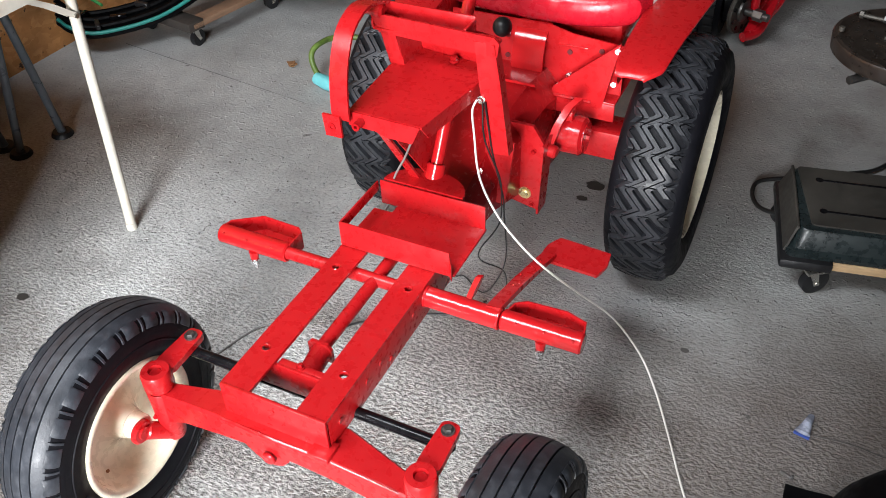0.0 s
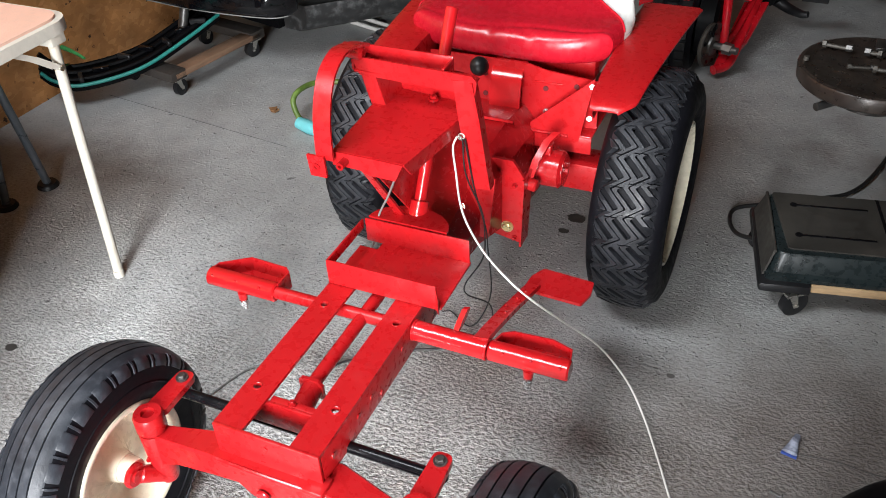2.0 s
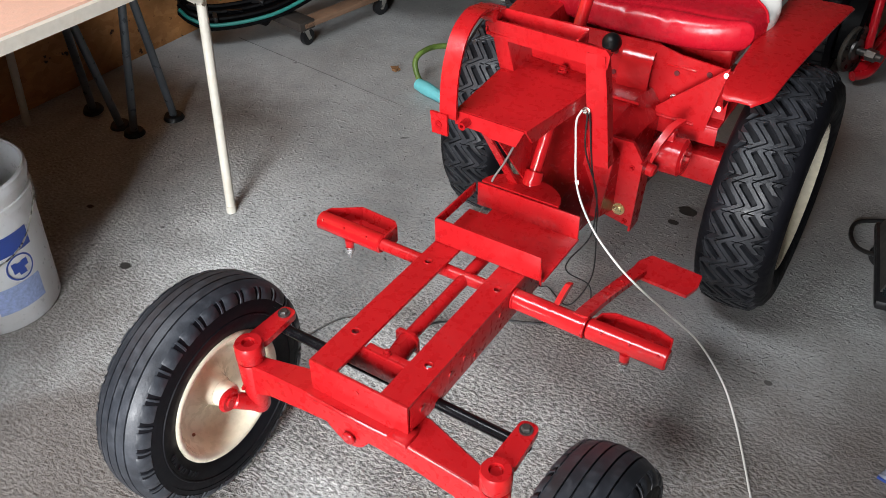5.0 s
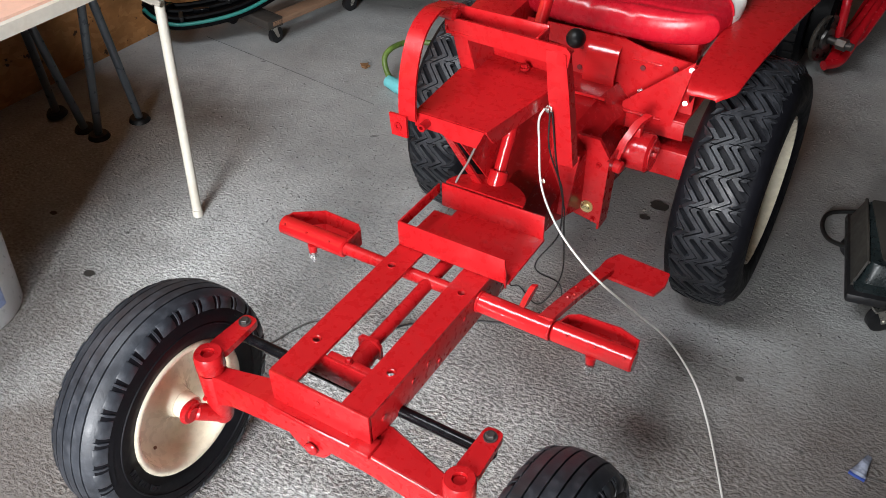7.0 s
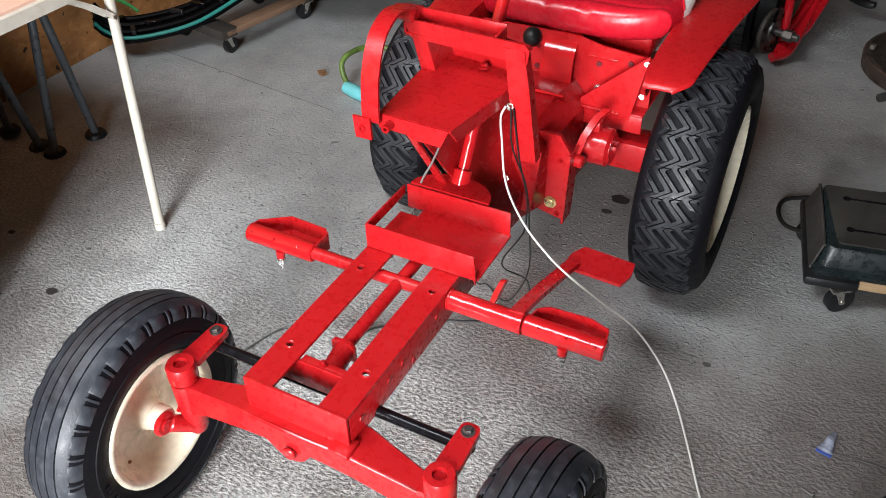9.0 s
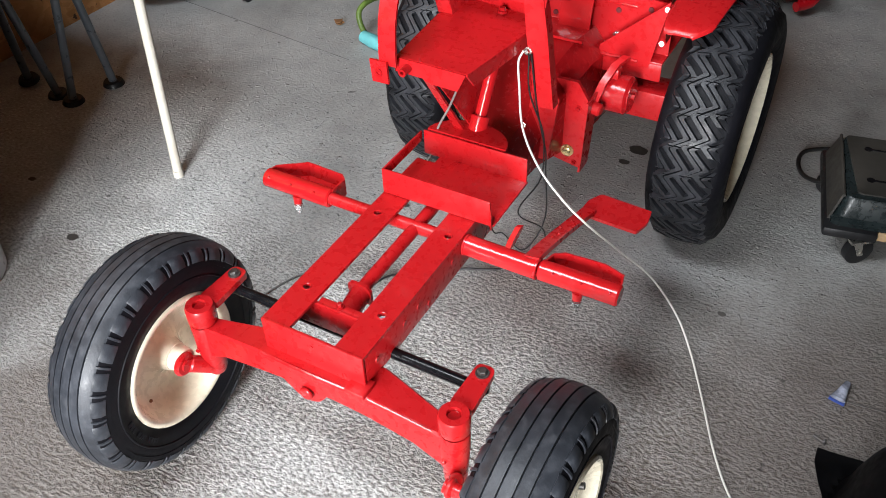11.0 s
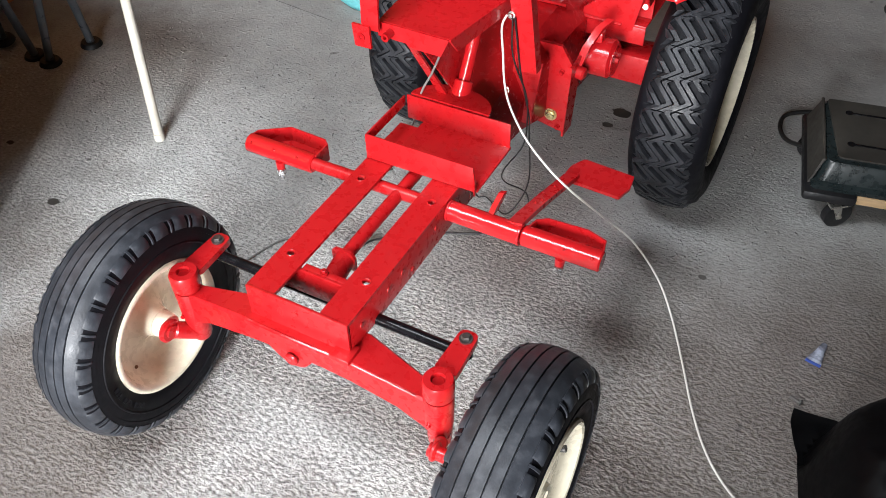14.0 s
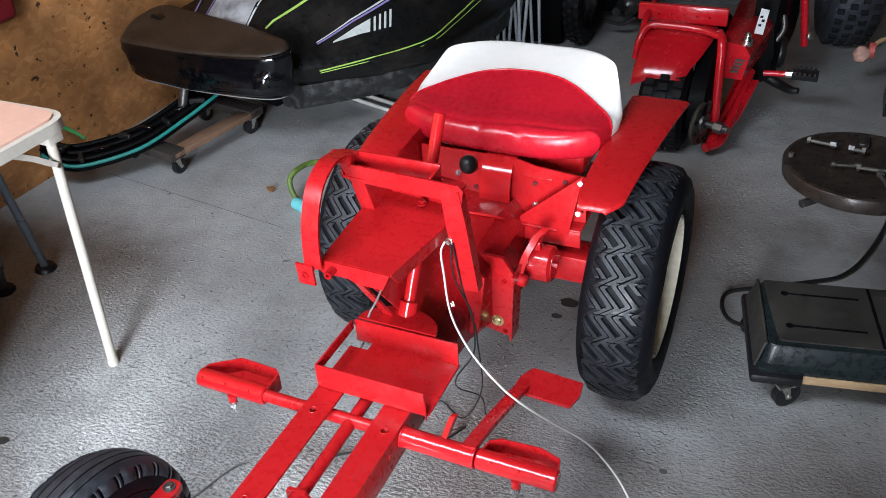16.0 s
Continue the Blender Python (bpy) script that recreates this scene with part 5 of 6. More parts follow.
solid("power_cable", bm, CABLE_BLACK, "thick black power cable looping behind the dark case", "cable")

# ---- round parts plate on a stand ----
plate_t = thing("work_stool", (0.793, 1.219, 0), "round oily brown steel stool top holding loose bolts", "stool")
bm = B()
lathe(bm, [(0.535, 0.005), (0.535, 0.154), (0.540, 0.160), (0.565, 0.162), (0.570, 0.159), (0.572, 0.152), (0.568, 0.144), (0.567, 0.005)], 64, "z", closed=True)
part("top", bm, DISC_BROWN, plate_t, "oily brown round steel top")
bm = B()
rod(bm, (0, 0, 0.49), (0, 0, 0.536), 0.075, n=32, bev=0.004)
rod(bm, (-0.02, -0.02, 0.515), (-0.105, -0.105, 0.510), 0.009, n=12)
part("hub", bm, STEEL_DARK, plate_t)
bm = B()
pipe(bm, [(0.05, 0.0, 0.51), (0.20, 0.0, 0.50), (0.33, 0.0, 0.48), (0.38, 0.0, 0.40), (0.38, 0.0, 0.02)], 0.02, 14)
box(bm, 0.25, 0.51, -0.13, 0.13, 0.0, 0.02, 0.004)
part("stand_arm", bm, STEEL_DARK, plate_t, "dark steel arm and foot")


def loose_bolt(x, y, turn, length, r=0.006):
    t = thing("loose_bolt", (x, y, 0.573), "oily steel bolt with nut lying on the stool top", "bolt", "bolts on the stool", turn=turn)
    bm = B()
    rod(bm, (0, 0, r + 0.004), (length, 0, r + 0.004), r, n=12)
    part("shank", bm, BOLT_GREY, t)
    bm = B()
    rod(bm, (-0.008, 0, r + 0.006), (0, 0, r + 0.006), r * 1.9, n=6)
    part("head", bm, BOLT_GREY, t)
    bm = B()
    rod(bm, (length * 0.75, 0, r + 0.006), (length * 0.75 + 0.012, 0, r + 0.006), r * 1.9, n=6)
    part("nut", bm, STEEL_DARK, t)
    return t


loose_bolt(0.683, 1.279, -10, 0.055, 0.0045)
loose_bolt(0.738, 1.179, 12, 0.05, 0.003)
loose_bolt(0.788, 1.179, 0, 0.075, 0.0045)
loose_bolt(0.828, 1.154, -70, 0.05, 0.004)
loose_bolt(0.788, 1.259, 170, 0.02, 0.005)
bm = B()
box(bm, 0.783, 0.803, 1.299, 1.349, 0.572, 0.580, 0.002)
solid("steel_clip", bm, STEEL_DARK, "small bent steel clip on the stool top", "clip")
bm = B()
rod(bm, (0.648, 1.209, 0.571), (0.648, 1.209, 0.580), 0.006, n=12)
solid("steel_nut", bm, BOLT_GREY, "small bright nut on the stool top", "nut")

# ---- small things on the floor ----
tube_t = thing("glue_tube", (0.783, 0.600, 0), "small crumpled clear tube with a blue end", "tube", turn=-12)
bm = B()
secs = []
for k, (y, w, h) in enumerate(((0.0, 0.014, 0.004), (0.004, 0.015, 0.009), (0.030, 0.009, 0.013), (0.042, 0.008, 0.011), (0.056, 0.006, 0.009))):
    secs.append([Vector((w * math.cos(a), y, h / 2 + 0.002 + h / 2 * math.sin(a))) for a in [2 * math.pi * i / 14 for i in range(14)]])
loft(bm, secs)
part("tube_body", bm, CLEAR_PLASTIC, tube_t, "cloudy clear plastic")
bm = B()
box(bm, -0.0155, 0.0155, -0.004, 0.003, 0.001, 0.006, 0.001)
part("tube_crimp", bm, BLUE_INK, tube_t, "blue crimped end")
# black bag
bm = B()
bmesh.ops.create_grid(bm, x_segments=64, y_segments=64, size=0.5)
for v in list(bm.verts):
    x, y = v.co.x, v.co.y
    r = (abs(x * 2) ** 4 + abs(y * 2) ** 4) ** 0.25
    h = 0.20 * max(0.0, 1 - r ** 18) + 0.030 * noise.noise(Vector((x * 5, y * 5, 1.7))) * max(0, 1 - r ** 6) + 0.010 * noise.noise(Vector((x * 16, y * 16, 4)))
    v.co = Vector((x * 0.80 + 0.02 * noise.noise(Vector((y * 6, 0, 2))), y * 0.60 + 0.02 * noise.noise(Vector((x * 7, 3, 0))), max(0.002, h + 0.005)))
bmesh.ops.transform(bm, matrix=pose(1.235, 0.265, 0, 0, 0, 14), verts=bm.verts)
solid("plastic_bag", bm, BAG, "crumpled black plastic bag lying on the concrete", "bag")
bm = B()
rnd = random.Random(3)
for k in range(3):
    a = rnd.uniform(0, 6.28)
    plate(bm, [(0.02 * math.cos(a + t) * (1 if i % 2 else 0.55), 0.016 * math.sin(a + t), 0.004 + 0.004 * k + 0.004 * (i % 2)) for i, t in enumerate((0, 1.0, 2.1, 3.2, 4.2, 5.3))], (0, 0, 0.0015))
bmesh.ops.transform(bm, matrix=pose(-1.025, 1.515, 0), verts=bm.verts)
solid("dead_leaf", bm, LEAF, "small curled brown leaf on the concrete", "leaf")
for x, y, r in ((0.151, 1.251, 0.028), (0.134, 1.182, 0.016), (0.52, 0.735, 0.010), (-0.975, 0.259, 0.017), (-1.266, 0.383, 0.012), (-0.30, 0.75, 0.012)):
    bm = B()
    vs = [bm.verts.new((x + r * (1 + 0.3 * noise.noise(Vector((math.cos(a) * 2, math.sin(a) * 2, x * 9)))) * math.cos(a),
                        y + 0.7 * r * (1 + 0.3 * noise.noise(Vector((math.cos(a) * 2, math.sin(a) * 2, y * 9)))) * math.sin(a), 0.0012)) for a in [2 * math.pi * i / 22 for i in range(22)]]
    bm.faces.new(vs)
    solid("oil_spot", bm, FLOOR_MARK, "dark oil spot on the concrete", "stain", "oil spots", "structure")
bm = B()
box(bm, -0.75, 0.10, -0.0013, 0.0013, 0.0, 0.0008, m=pose(-0.95, 1.332, 0.0004, 0, 0, -7.3))
solid("control_joint", bm, JOINT, "thin saw-cut joint in the concrete", "joint", "", "structure")

bm = B()
pipe(bm, [(0.80, 0.610, 0.0), (0.88, 0.618, 0.0), (0.95, 0.612, 0.0), (1.10, 0.63, 0.0)], 0.0013, 5)
solid("floor_crack", bm, FLOOR_MARK, "hairline crack across the concrete", "crack", "", "structure")
screw = thing("loose_screw", (0.771, 0.490, 0), "small steel screw lying on the concrete", "screw", turn=-20)
bm = B()
rod(bm, (-0.012, 0, 0.004), (0.008, 0, 0.0035), 0.0032, n=10)
part("shank", bm, STEEL_DARK, screw)
bm = B()
rod(bm, (0.008, 0, 0.006), (0.012, 0, 0.006), 0.006, n=12, bev=0.001)
part("head", bm, STEEL_DARK, screw)
# green hose with an aqua end behind the rear tyre
bm = B()
pipe(bm, [(-0.70, 1.66, 0.05), (-0.80, 1.64, 0.09), (-0.883, 1.594, 0.10), (-0.905, 1.52, 0.105), (-0.910, 1.477, 0.085), (-0.893, 1.463, 0.04), (-0.851, 1.445, 0.016)], 0.0095, 12)
solid("green_hose", bm, OLIVE, "short olive green hose loop on the floor", "hose")
bm = B()
pipe(bm, [(-0.875, 1.440, 0.024), (-0.804, 1.420, 0.022), (-0.72, 1.392, 0.02)], lambda t: 0.024 - 0.012 * abs(t - 0.3), 12)
solid("hose_fitting", bm, AQUA, "aqua plastic hose fitting on the floor", "fitting")
# pale pipes behind the fender
for k in range(2):
    bm = B()
    rod(bm, (-1.20 + 0.03 * k, 2.32 + 0.05 * k, 0.012), (-0.70 + 0.03 * k, 2.17 + 0.05 * k, 0.012), 0.009, n=14)
    solid("pale_pipe", bm, CABLE_GREY, "pale metal pipe lying on the concrete", "pipe", "pipes on the floor")

# ---- snowmobile on dollies ----
snow = thing("snowmobile", (-1.455, 2.13, 0), "dusty black snowmobile with green and purple stripes on dollies", "snowmobile", turn=76)
snow_in = snow.matrix_basis.inverted()
HOOD_ROWS = ((-0.30, 0.27, -0.34, 0.27, 0.385), (-0.20, 0.30, -0.40, 0.24, 0.418), (-0.10, 0.32, -0.47, 0.215, 0.50), (0.10, 0.36, -0.60, 0.20, 0.545),
             (0.33, 0.38, -0.70, 0.195, 0.60), (0.80, 0.36, -0.665, 0.20, 0.68), (1.60, 0.25, -0.46, 0.22, 0.75))


def hood_row(x):
    """The cross-section of the bodywork at x, from the left sill over the top to the right sill."""
    for p, q in zip(HOOD_ROWS, HOOD_ROWS[1:]):
        if x <= q[0]:
            break
    t = (x - p[0]) / (q[0] - p[0])
    yl, yr, z0, z1 = [a + (b - a) * t for a, b in zip(p[1:], q[1:])]
    return [(yl - 0.08, z0), (yl, z0 + 0.10), (yl - 0.05, z0 + 0.20), (yl - 0.20, z1), (yr + 0.30, z1), (yr + 0.16, z0 + 0.5 * (z1 - z0) + 0.06),
            (yr + 0.03, z0 + 0.125), (yr, z0 + 0.09), (yr + 0.02, z0 + 0.03), (yr + 0.09, z0)]


def hood_z(x, y):
    r = hood_row(x)[1:8]
    for (a, za), (b, zb) in zip(r, r[1:]):
        if b <= y <= a:
            return za + (zb - za) * (a - y) / (a - b)
    return r[-1][1]


bm = B()
loft(bm, [[Vector((x, y, z)) for y, z in [(p.x, p.y) for p in rounded(hood_row(x), 0.035, 3)]] for x in (-0.30, -0.20, -0.10, 0.0, 0.10, 0.22, 0.33, 0.55, 0.80, 1.2, 1.60)])
part("hood", bm, HOOD, snow, "dusty black bodywork", angle=50)


def on_hood(name, mat, lo, hi, label="", lift=0.0035):
    """A printed patch lying on the bodywork between two lines, each from front to back."""
    bm = B()
    n = 10
    va = []
    for i in range(n + 1):
        t = i / n
        e, f = Vector(lo[0]).lerp(Vector(lo[1]), t), Vector(hi[0]).lerp(Vector(hi[1]), t)
        va.append([bm.verts.new((*e.lerp(f, k / 6), hood_z(*e.lerp(f, k / 6)) + lift)) for k in range(7)])
    for p, q in zip(va, va[1:]):
        for k in range(6):
            bm.faces.new((p[k], q[k], q[k + 1], p[k + 1]))
    return part(name, bm, mat, snow, label)


nose = [Vector(p) for p in ((-0.485, 0.215), (-0.435, -0.15), (-0.345, -0.455), (-0.265, -0.515), (-0.215, -0.47), (-0.185, -0.24), (-0.18, 0.33), (-0.33, 0.33))]
mid = sum(nose, Vector((0, 0))) / len(nose)


def crumple(p, amount):
    a = noise.noise(Vector((p.x * 9, p.y * 9, p.z * 14))) + 0.6 * noise.noise(Vector((p.x * 24, p.y * 20, p.z * 40)))
    c = noise.noise(Vector((p.x * 12 + 7, p.y * 12, p.z * 30))) + 0.5 * noise.noise(Vector((p.x * 30, p.y * 30 + 3, p.z * 55)))
    return p + Vector((a * amount, c * amount * 0.4, c * amount * 0.5))


def nose_lid(p):
    return 0.400 + 0.150 * (p.x + 0.485)


bm = B()
secs = []
for f, k, amount in ((0.0, 0.86, 0.008), (0.03, 0.93, 0.014), (0.10, 0.960, 0.020), (0.22, 0.97, 0.024), (0.36, 0.965, 0.024), (0.5, 0.975, 0.024), (0.64, 0.985, 0.020), (0.78, 0.995, 0.014), (0.90, 1.0, 0.005), (0.97, 0.992, 0.002), (1.0, 0.972, 0.0)):
    row = []
    for p in rounded([mid + (q - mid) * k for q in nose], 0.07, 14):
        z0 = 0.262 + 0.02 * max(0.0, p.y - 0.0)
        row.append(crumple(Vector((p.x, p.y, z0 + (nose_lid(p) - z0) * f)), amount))
    secs.append(row)
loft(bm, secs)
part("nose_bumper", bm, NOSE, snow, "crumpled glossy black vinyl nose cover", angle=60)
bm = B()
rows = []
for k, lift in ((0.978, 0.0005), (0.965, 0.006), (0.93, 0.010), (0.8, 0.011), (0.5, 0.012), (0.2, 0.012)):
    rows.append([Vector((p.x, p.y, nose_lid(p) + lift + 0.0025 * noise.noise(Vector((p.x * 12, p.y * 12, 3))))) for p in rounded([mid + (q - mid) * k for q in nose], 0.07 * k, 8)])
loft(bm, rows)
part("nose_top", bm, HOOD_DUST, snow, "dusty brown top of the nose", angle=60)
# bead added along the front edge so that it catches a highlight
bm = B()
edge = [mid + (q - mid) * 0.985 for q in nose[:4]]
pipe(bm, [(p.x, p.y, nose_lid(p) + 0.001) for p in [edge[0].lerp(edge[1], 0.1), edge[1], edge[2], edge[3]]], 0.004, 8)
part("nose_highlight_bead", bm, NOSE, snow, "glossy black bead added to catch the edge highlight")
# highlight along the lower edge, drawn as a thin grey pipe
bm = B()
edge = [mid + (q - mid) * 0.90 for q in nose[:5]]
pipe(bm, [(p.x, p.y, 0.262) for p in [edge[0].lerp(edge[1], 0.2), edge[1], edge[2], edge[3], edge[4]]], 0.0022, 8)
part("lower_edge_highlight", bm, CABLE_DULL, snow, "thin grey line drawn for the highlight on the lower edge")
for r, lo, hi in ((0.0030, 0.0, 0.0), (0.0017, 0.007, 0.022)):
    bm = B()
    run = ((-0.097, -0.467, 0.293), (0.045, -0.553, 0.305), (0.22, -0.630, 0.313), (0.336, -0.665, 0.325), (0.481, -0.655, 0.348), (0.637, -0.641, 0.377), (0.85, -0.61, 0.41))
    pipe(bm, [(x, y - 0.002 - 0.4 * (lo + (hi - lo) * k / 6), z - lo - (hi - lo) * k / 6) for k, (x, y, z) in enumerate(run)], r, 8)
    part("stripe", bm, GREEN_DECAL, snow, "lime green pinstripe")
on_hood("side_decal", SILVER_DECAL, ((0.000, -0.458), (0.137, -0.524)), ((0.003, -0.455), (0.172, -0.499)), "silver triangular decal")
for k in range(4):
    lo, hi = Vector((0.150, -0.530)).lerp(Vector((0.210, -0.557)), k / 3), Vector((0.186, -0.503)).lerp(Vector((0.254, -0.526)), k / 3)
    side = Vector((0.009, -0.0035))
    on_hood("decal_bar", SILVER_DECAL, (lo, lo + side), (hi, hi + side))
on_hood("decal_edge", PURPLE_DECAL, ((-0.050, -0.427), (0.345, -0.531)), ((-0.050, -0.422), (0.345, -0.525)), "purple stripe", 0.007)
on_hood("decal_edge", SILVER_DECAL, ((-0.050, -0.420), (0.345, -0.522)), ((-0.050, -0.417), (0.345, -0.516)), "", 0.007)
bm = B()
loft(bm, [[Vector((x, hood_row(x)[7][0] + dy, z)) for dy, z in ((0.035, 0.235), (0.030, 0.20), (0.045, 0.15), (0.075, 0.130), (0.16, 0.125), (0.16, 0.235))] for x in (-0.14, 0.0, 0.15, 0.33, 0.6, 0.9, 1.3)])
part("side_skirt", bm, MOTTLED, snow, "dusty grey-black lower side panel")
on_hood("hood_patch", SCUFFED, ((-0.185, -0.168), (0.12, -0.172)), ((-0.225, 0.045), (0.12, 0.03)), "scuffed silver patch")
for mat, w, y0, y1 in ((GREEN_DECAL, 0.008, -0.250, -0.366), (SILVER_DECAL, 0.007, -0.179, -0.184), (PURPLE_DECAL, 0.004, 0.050, 0.035), (PURPLE_DECAL, 0.010, 0.110, 0.160), (GREEN_DECAL, 0.007, 0.200, 0.235)):
    on_hood("hood_stripe", mat, ((-0.20 if y0 > -0.2 else -0.135, y0), (0.20, y1)), ((-0.20 if y0 > -0.2 else -0.135, y0 + w), (0.20, y1 + w)))
# black block added under the body; the shade there is its colour
bm = B()
secs = [[Vector((x, y, z)) for y, z in ((-0.22, 0.10), (0.22, 0.10), (0.24, 0.26), (-0.24, 0.26))] for x in (-0.12, 0.3, 1.6)]
loft(bm, secs)
part("dark_underbody", bm, BAG, snow, "black block put in for the shade under the body")
SKI = ((-1.760, 1.225, 0.17), (-1.735, 1.250, 0.13), (-1.662, 1.298, 0.105), (-1.53, 1.455, 0.12), (-1.449, 1.634, 0.17), (-1.398, 1.774, 0.215))
over = (snow_in.to_3x3() @ Vector((-0.13, 0.12, 0.0)))
path = [snow_in @ Vector(q) for q in SKI]
middle = spline(path, 5)
bm = B()
strip(bm, [p + over / 2 + Vector((0, 0, -0.012)) for p in spline(path, 5)], over, 0.018)
ski = part("ski", bm, BAG, snow, "black plastic ski")
for f in (0.25, 0.62, 0.95):
    bm = B()
    pipe(bm, [p + over * f + Vector((0, 0, 0.004)) for p in path], 0.010, 8)
    part("ski_rib", bm, BAG, ski)
bm = B()
rod(bm, path[-2] + over * 0.5, path[-2] + over * 0.4 + Vector((0.06, 0, 0.16)), 0.018, n=14)
part("ski_leg", bm, STEEL_DARK, ski)
bm = B()
pipe(bm, path, 0.0068, 10)
part("ski_strap", bm, TEAL, snow, "teal green edge strip")
rnd = random.Random(12)
for q in range(9):
    c = middle[6 + 2 * q] + over * rnd.uniform(0.2, 0.9) + Vector((0, 0, 0.012))
    bm = B()
    box(bm, -0.030, 0.030, -0.008, 0.008, -0.008, 0.012, 0.003, 1, m=Matrix.Translation(c) @ Matrix.Rotation(rnd.uniform(0, 3), 4, "Z"))
    part("ski_lug", bm, NOSE if q % 2 else BLACK_PLASTIC, ski)
bm = B()
pipe(bm, [snow_in @ Vector(q) for q in ((-1.86, 1.43, 0.165), (-1.80, 1.42, 0.160), (-1.735, 1.405, 0.150))], lambda t: 0.009 - 0.004 * t, 8)
part("ski_loop", bm, GREEN_STRAP, ski, "short green strap end")
for x, y in ((-1.40, 1.71),):
    d = thing("moving_dolly", (x, y, 0), "dark timber moving dolly with a brown board and castors", "dolly", "dollies under the snowmobile", turn=80)
    bm = B()
    box(bm, -0.22, 0.22, -0.03, 0.03, 0.075, 0.098, 0.003)
    part("board", bm, WOOD_BROWN, d, "worn brown board")
    for ex in (-0.24, 0.17):
        bm = B()
        box(bm, ex, ex + 0.07, -0.03, 0.30, 0.070, 0.104, 0.003)
        part("end_board", bm, WOOD_DARK, d)
    for cx, cy in ((-0.2, 0.0), (0.2, 0.0), (-0.2, 0.26), (0.2, 0.26)):
        castor(d, cx, cy, 0.072, 0.03, 40 * cx * 10)

# ---- red machine behind the tractor ----
atv = thing("quad_bike", (0.235, 2.43, 0), "glossy red quad bike frame with fender and foot peg", "quad bike")


def quad_wheel(x, y, r, w, name):
    wh = new(name)
    wh.parent = atv
    wh.matrix_basis = pose(x, y, r)
    bm = B()
    prof = [(w * 0.40, r * 0.5), (w * 0.5, r * 0.62), (w * 0.5, r * 0.85), (w * 0.40, r * 0.97), (0, r)]
    prof = prof + [(-a, q) for a, q in reversed(prof[:-1])]
    lathe(bm, prof, 48, "x", closed=True)
    ty = part("tyre", bm, RUBBER_WALL, wh, "black knobbly tyre")
    bm = B()
    for k in range(26):
        for j in (-1, 0, 1):
            a = 2 * math.pi * (k + 0.5 * (j % 2)) / 26
            box(bm, j * w * 0.3 - w * 0.1, j * w * 0.3 + w * 0.1, -0.013, 0.013, r - 0.010 - abs(j) * 0.006, r + 0.010 - abs(j) * 0.006, 0.0, m=Matrix.Rotation(a, 4, "X"))
    part("tread", bm, KNOB, ty)
    bm = B()
    lathe(bm, [(0.05, 0.02), (0.05, r * 0.3), (0.03, r * 0.5), (w * 0.42, r * 0.55), (w * 0.3, r * 0.5), (-0.02, r * 0.3), (-0.02, 0.02)], 32, "x", closed=True)
    part("rim", bm, STEEL_DARK, wh)


quad_wheel(-0.045, -0.12, 0.150, 0.165, "wheel")
bm = B()
lathe(bm, [(0.080, 0.012), (0.080, 0.060), (0.086, 0.064), (0.092, 0.060), (0.092, 0.012)], 36, "x", (0.0, -0.13, 0.135), closed=True)
disc = part("brake_disc", bm, BOLT_GREY, atv, "dark slotted brake disc")
# black discs drawn for the dark inside of the drillings
for k in range(9):
    a = 2 * math.pi * k / 9
    bm = B()
    rod(bm, (0.091, -0.13 + 0.048 * math.cos(a), 0.135 + 0.048 * math.sin(a)), (0.0935, -0.13 + 0.048 * math.cos(a), 0.135 + 0.048 * math.sin(a)), 0.006, n=10)
    part("disc_hole", bm, BLACK_PAINT, disc)
bm = B()
lathe(bm, [(0.092, 0.012), (0.092, 0.030), (0.098, 0.028), (0.100, 0.012)], 24, "x", (0.0, -0.13, 0.135), closed=True)
part("disc_hub", bm, STEEL_DARK, disc)
pivot = Vector((0.092, -0.13, 0.135))
disc.matrix_basis = Matrix.Translation(pivot + Vector((0.012, -0.06, 0))) @ Matrix.Rotation(radians(-20), 4, "Z") @ Matrix.Scale(1.28, 4) @ Matrix.Translation(-pivot)
bm = B()
rod(bm, (0.09, -0.13, 0.135), (0.165, -0.13, 0.135), 0.010, n=12)
rod(bm, (0.125, -0.13, 0.135), (0.150, -0.13, 0.135), 0.016, n=6)
part("axle_nut", bm, STEEL_DARK, disc)
bm = B()
rows = []
for y, z, w in ((-0.192, 0.272, -0.05), (-0.187, 0.292, -0.05), (-0.155, 0.335, -0.03), (-0.09, 0.372, 0.0), (0.0, 0.395, 0.018), (0.08, 0.400, 0.025)):
    rows.append([Vector((x, y, z + dz)) for x, dz in ((-0.165, -0.03), (-0.155, -0.006), (-0.12, 0.0), (0.02 + w, 0.0), (0.05 + w, -0.008), (0.062 + w, -0.022), (0.055 + w, -0.022), (0.045 + w, -0.014), (-0.12, -0.006), (-0.155, -0.02))])
loft(bm, rows)
part("fender", bm, RED_OLD, atv, "scuffed red plastic fender", angle=50)
bm = B()
pipe(bm, [(0.137, -0.15, 0.09), (0.128, -0.12, 0.24), (0.118, -0.08, 0.385), (0.10, -0.02, 0.405)], 0.0155, 14)
pipe(bm, [(0.112, -0.055, 0.402), (0.04, -0.030, 0.412), (-0.06, -0.025, 0.416), (-0.145, -0.030, 0.412), (-0.172, -0.060, 0.365), (-0.178, -0.075, 0.300)], 0.013, 12)
part("upright_tube", bm, RED_OLD, atv, "red painted frame tube")
bm = B()
pipe(bm, [(0.12, -0.20, 0.045), (0.165, -0.14, 0.055), (0.185, 0.0, 0.12), (0.21, 0.15, 0.21)], 0.017, 12)
pipe(bm, [(0.135, -0.14, 0.11), (0.165, -0.02, 0.14), (0.20, 0.12, 0.22)], 0.012, 12)
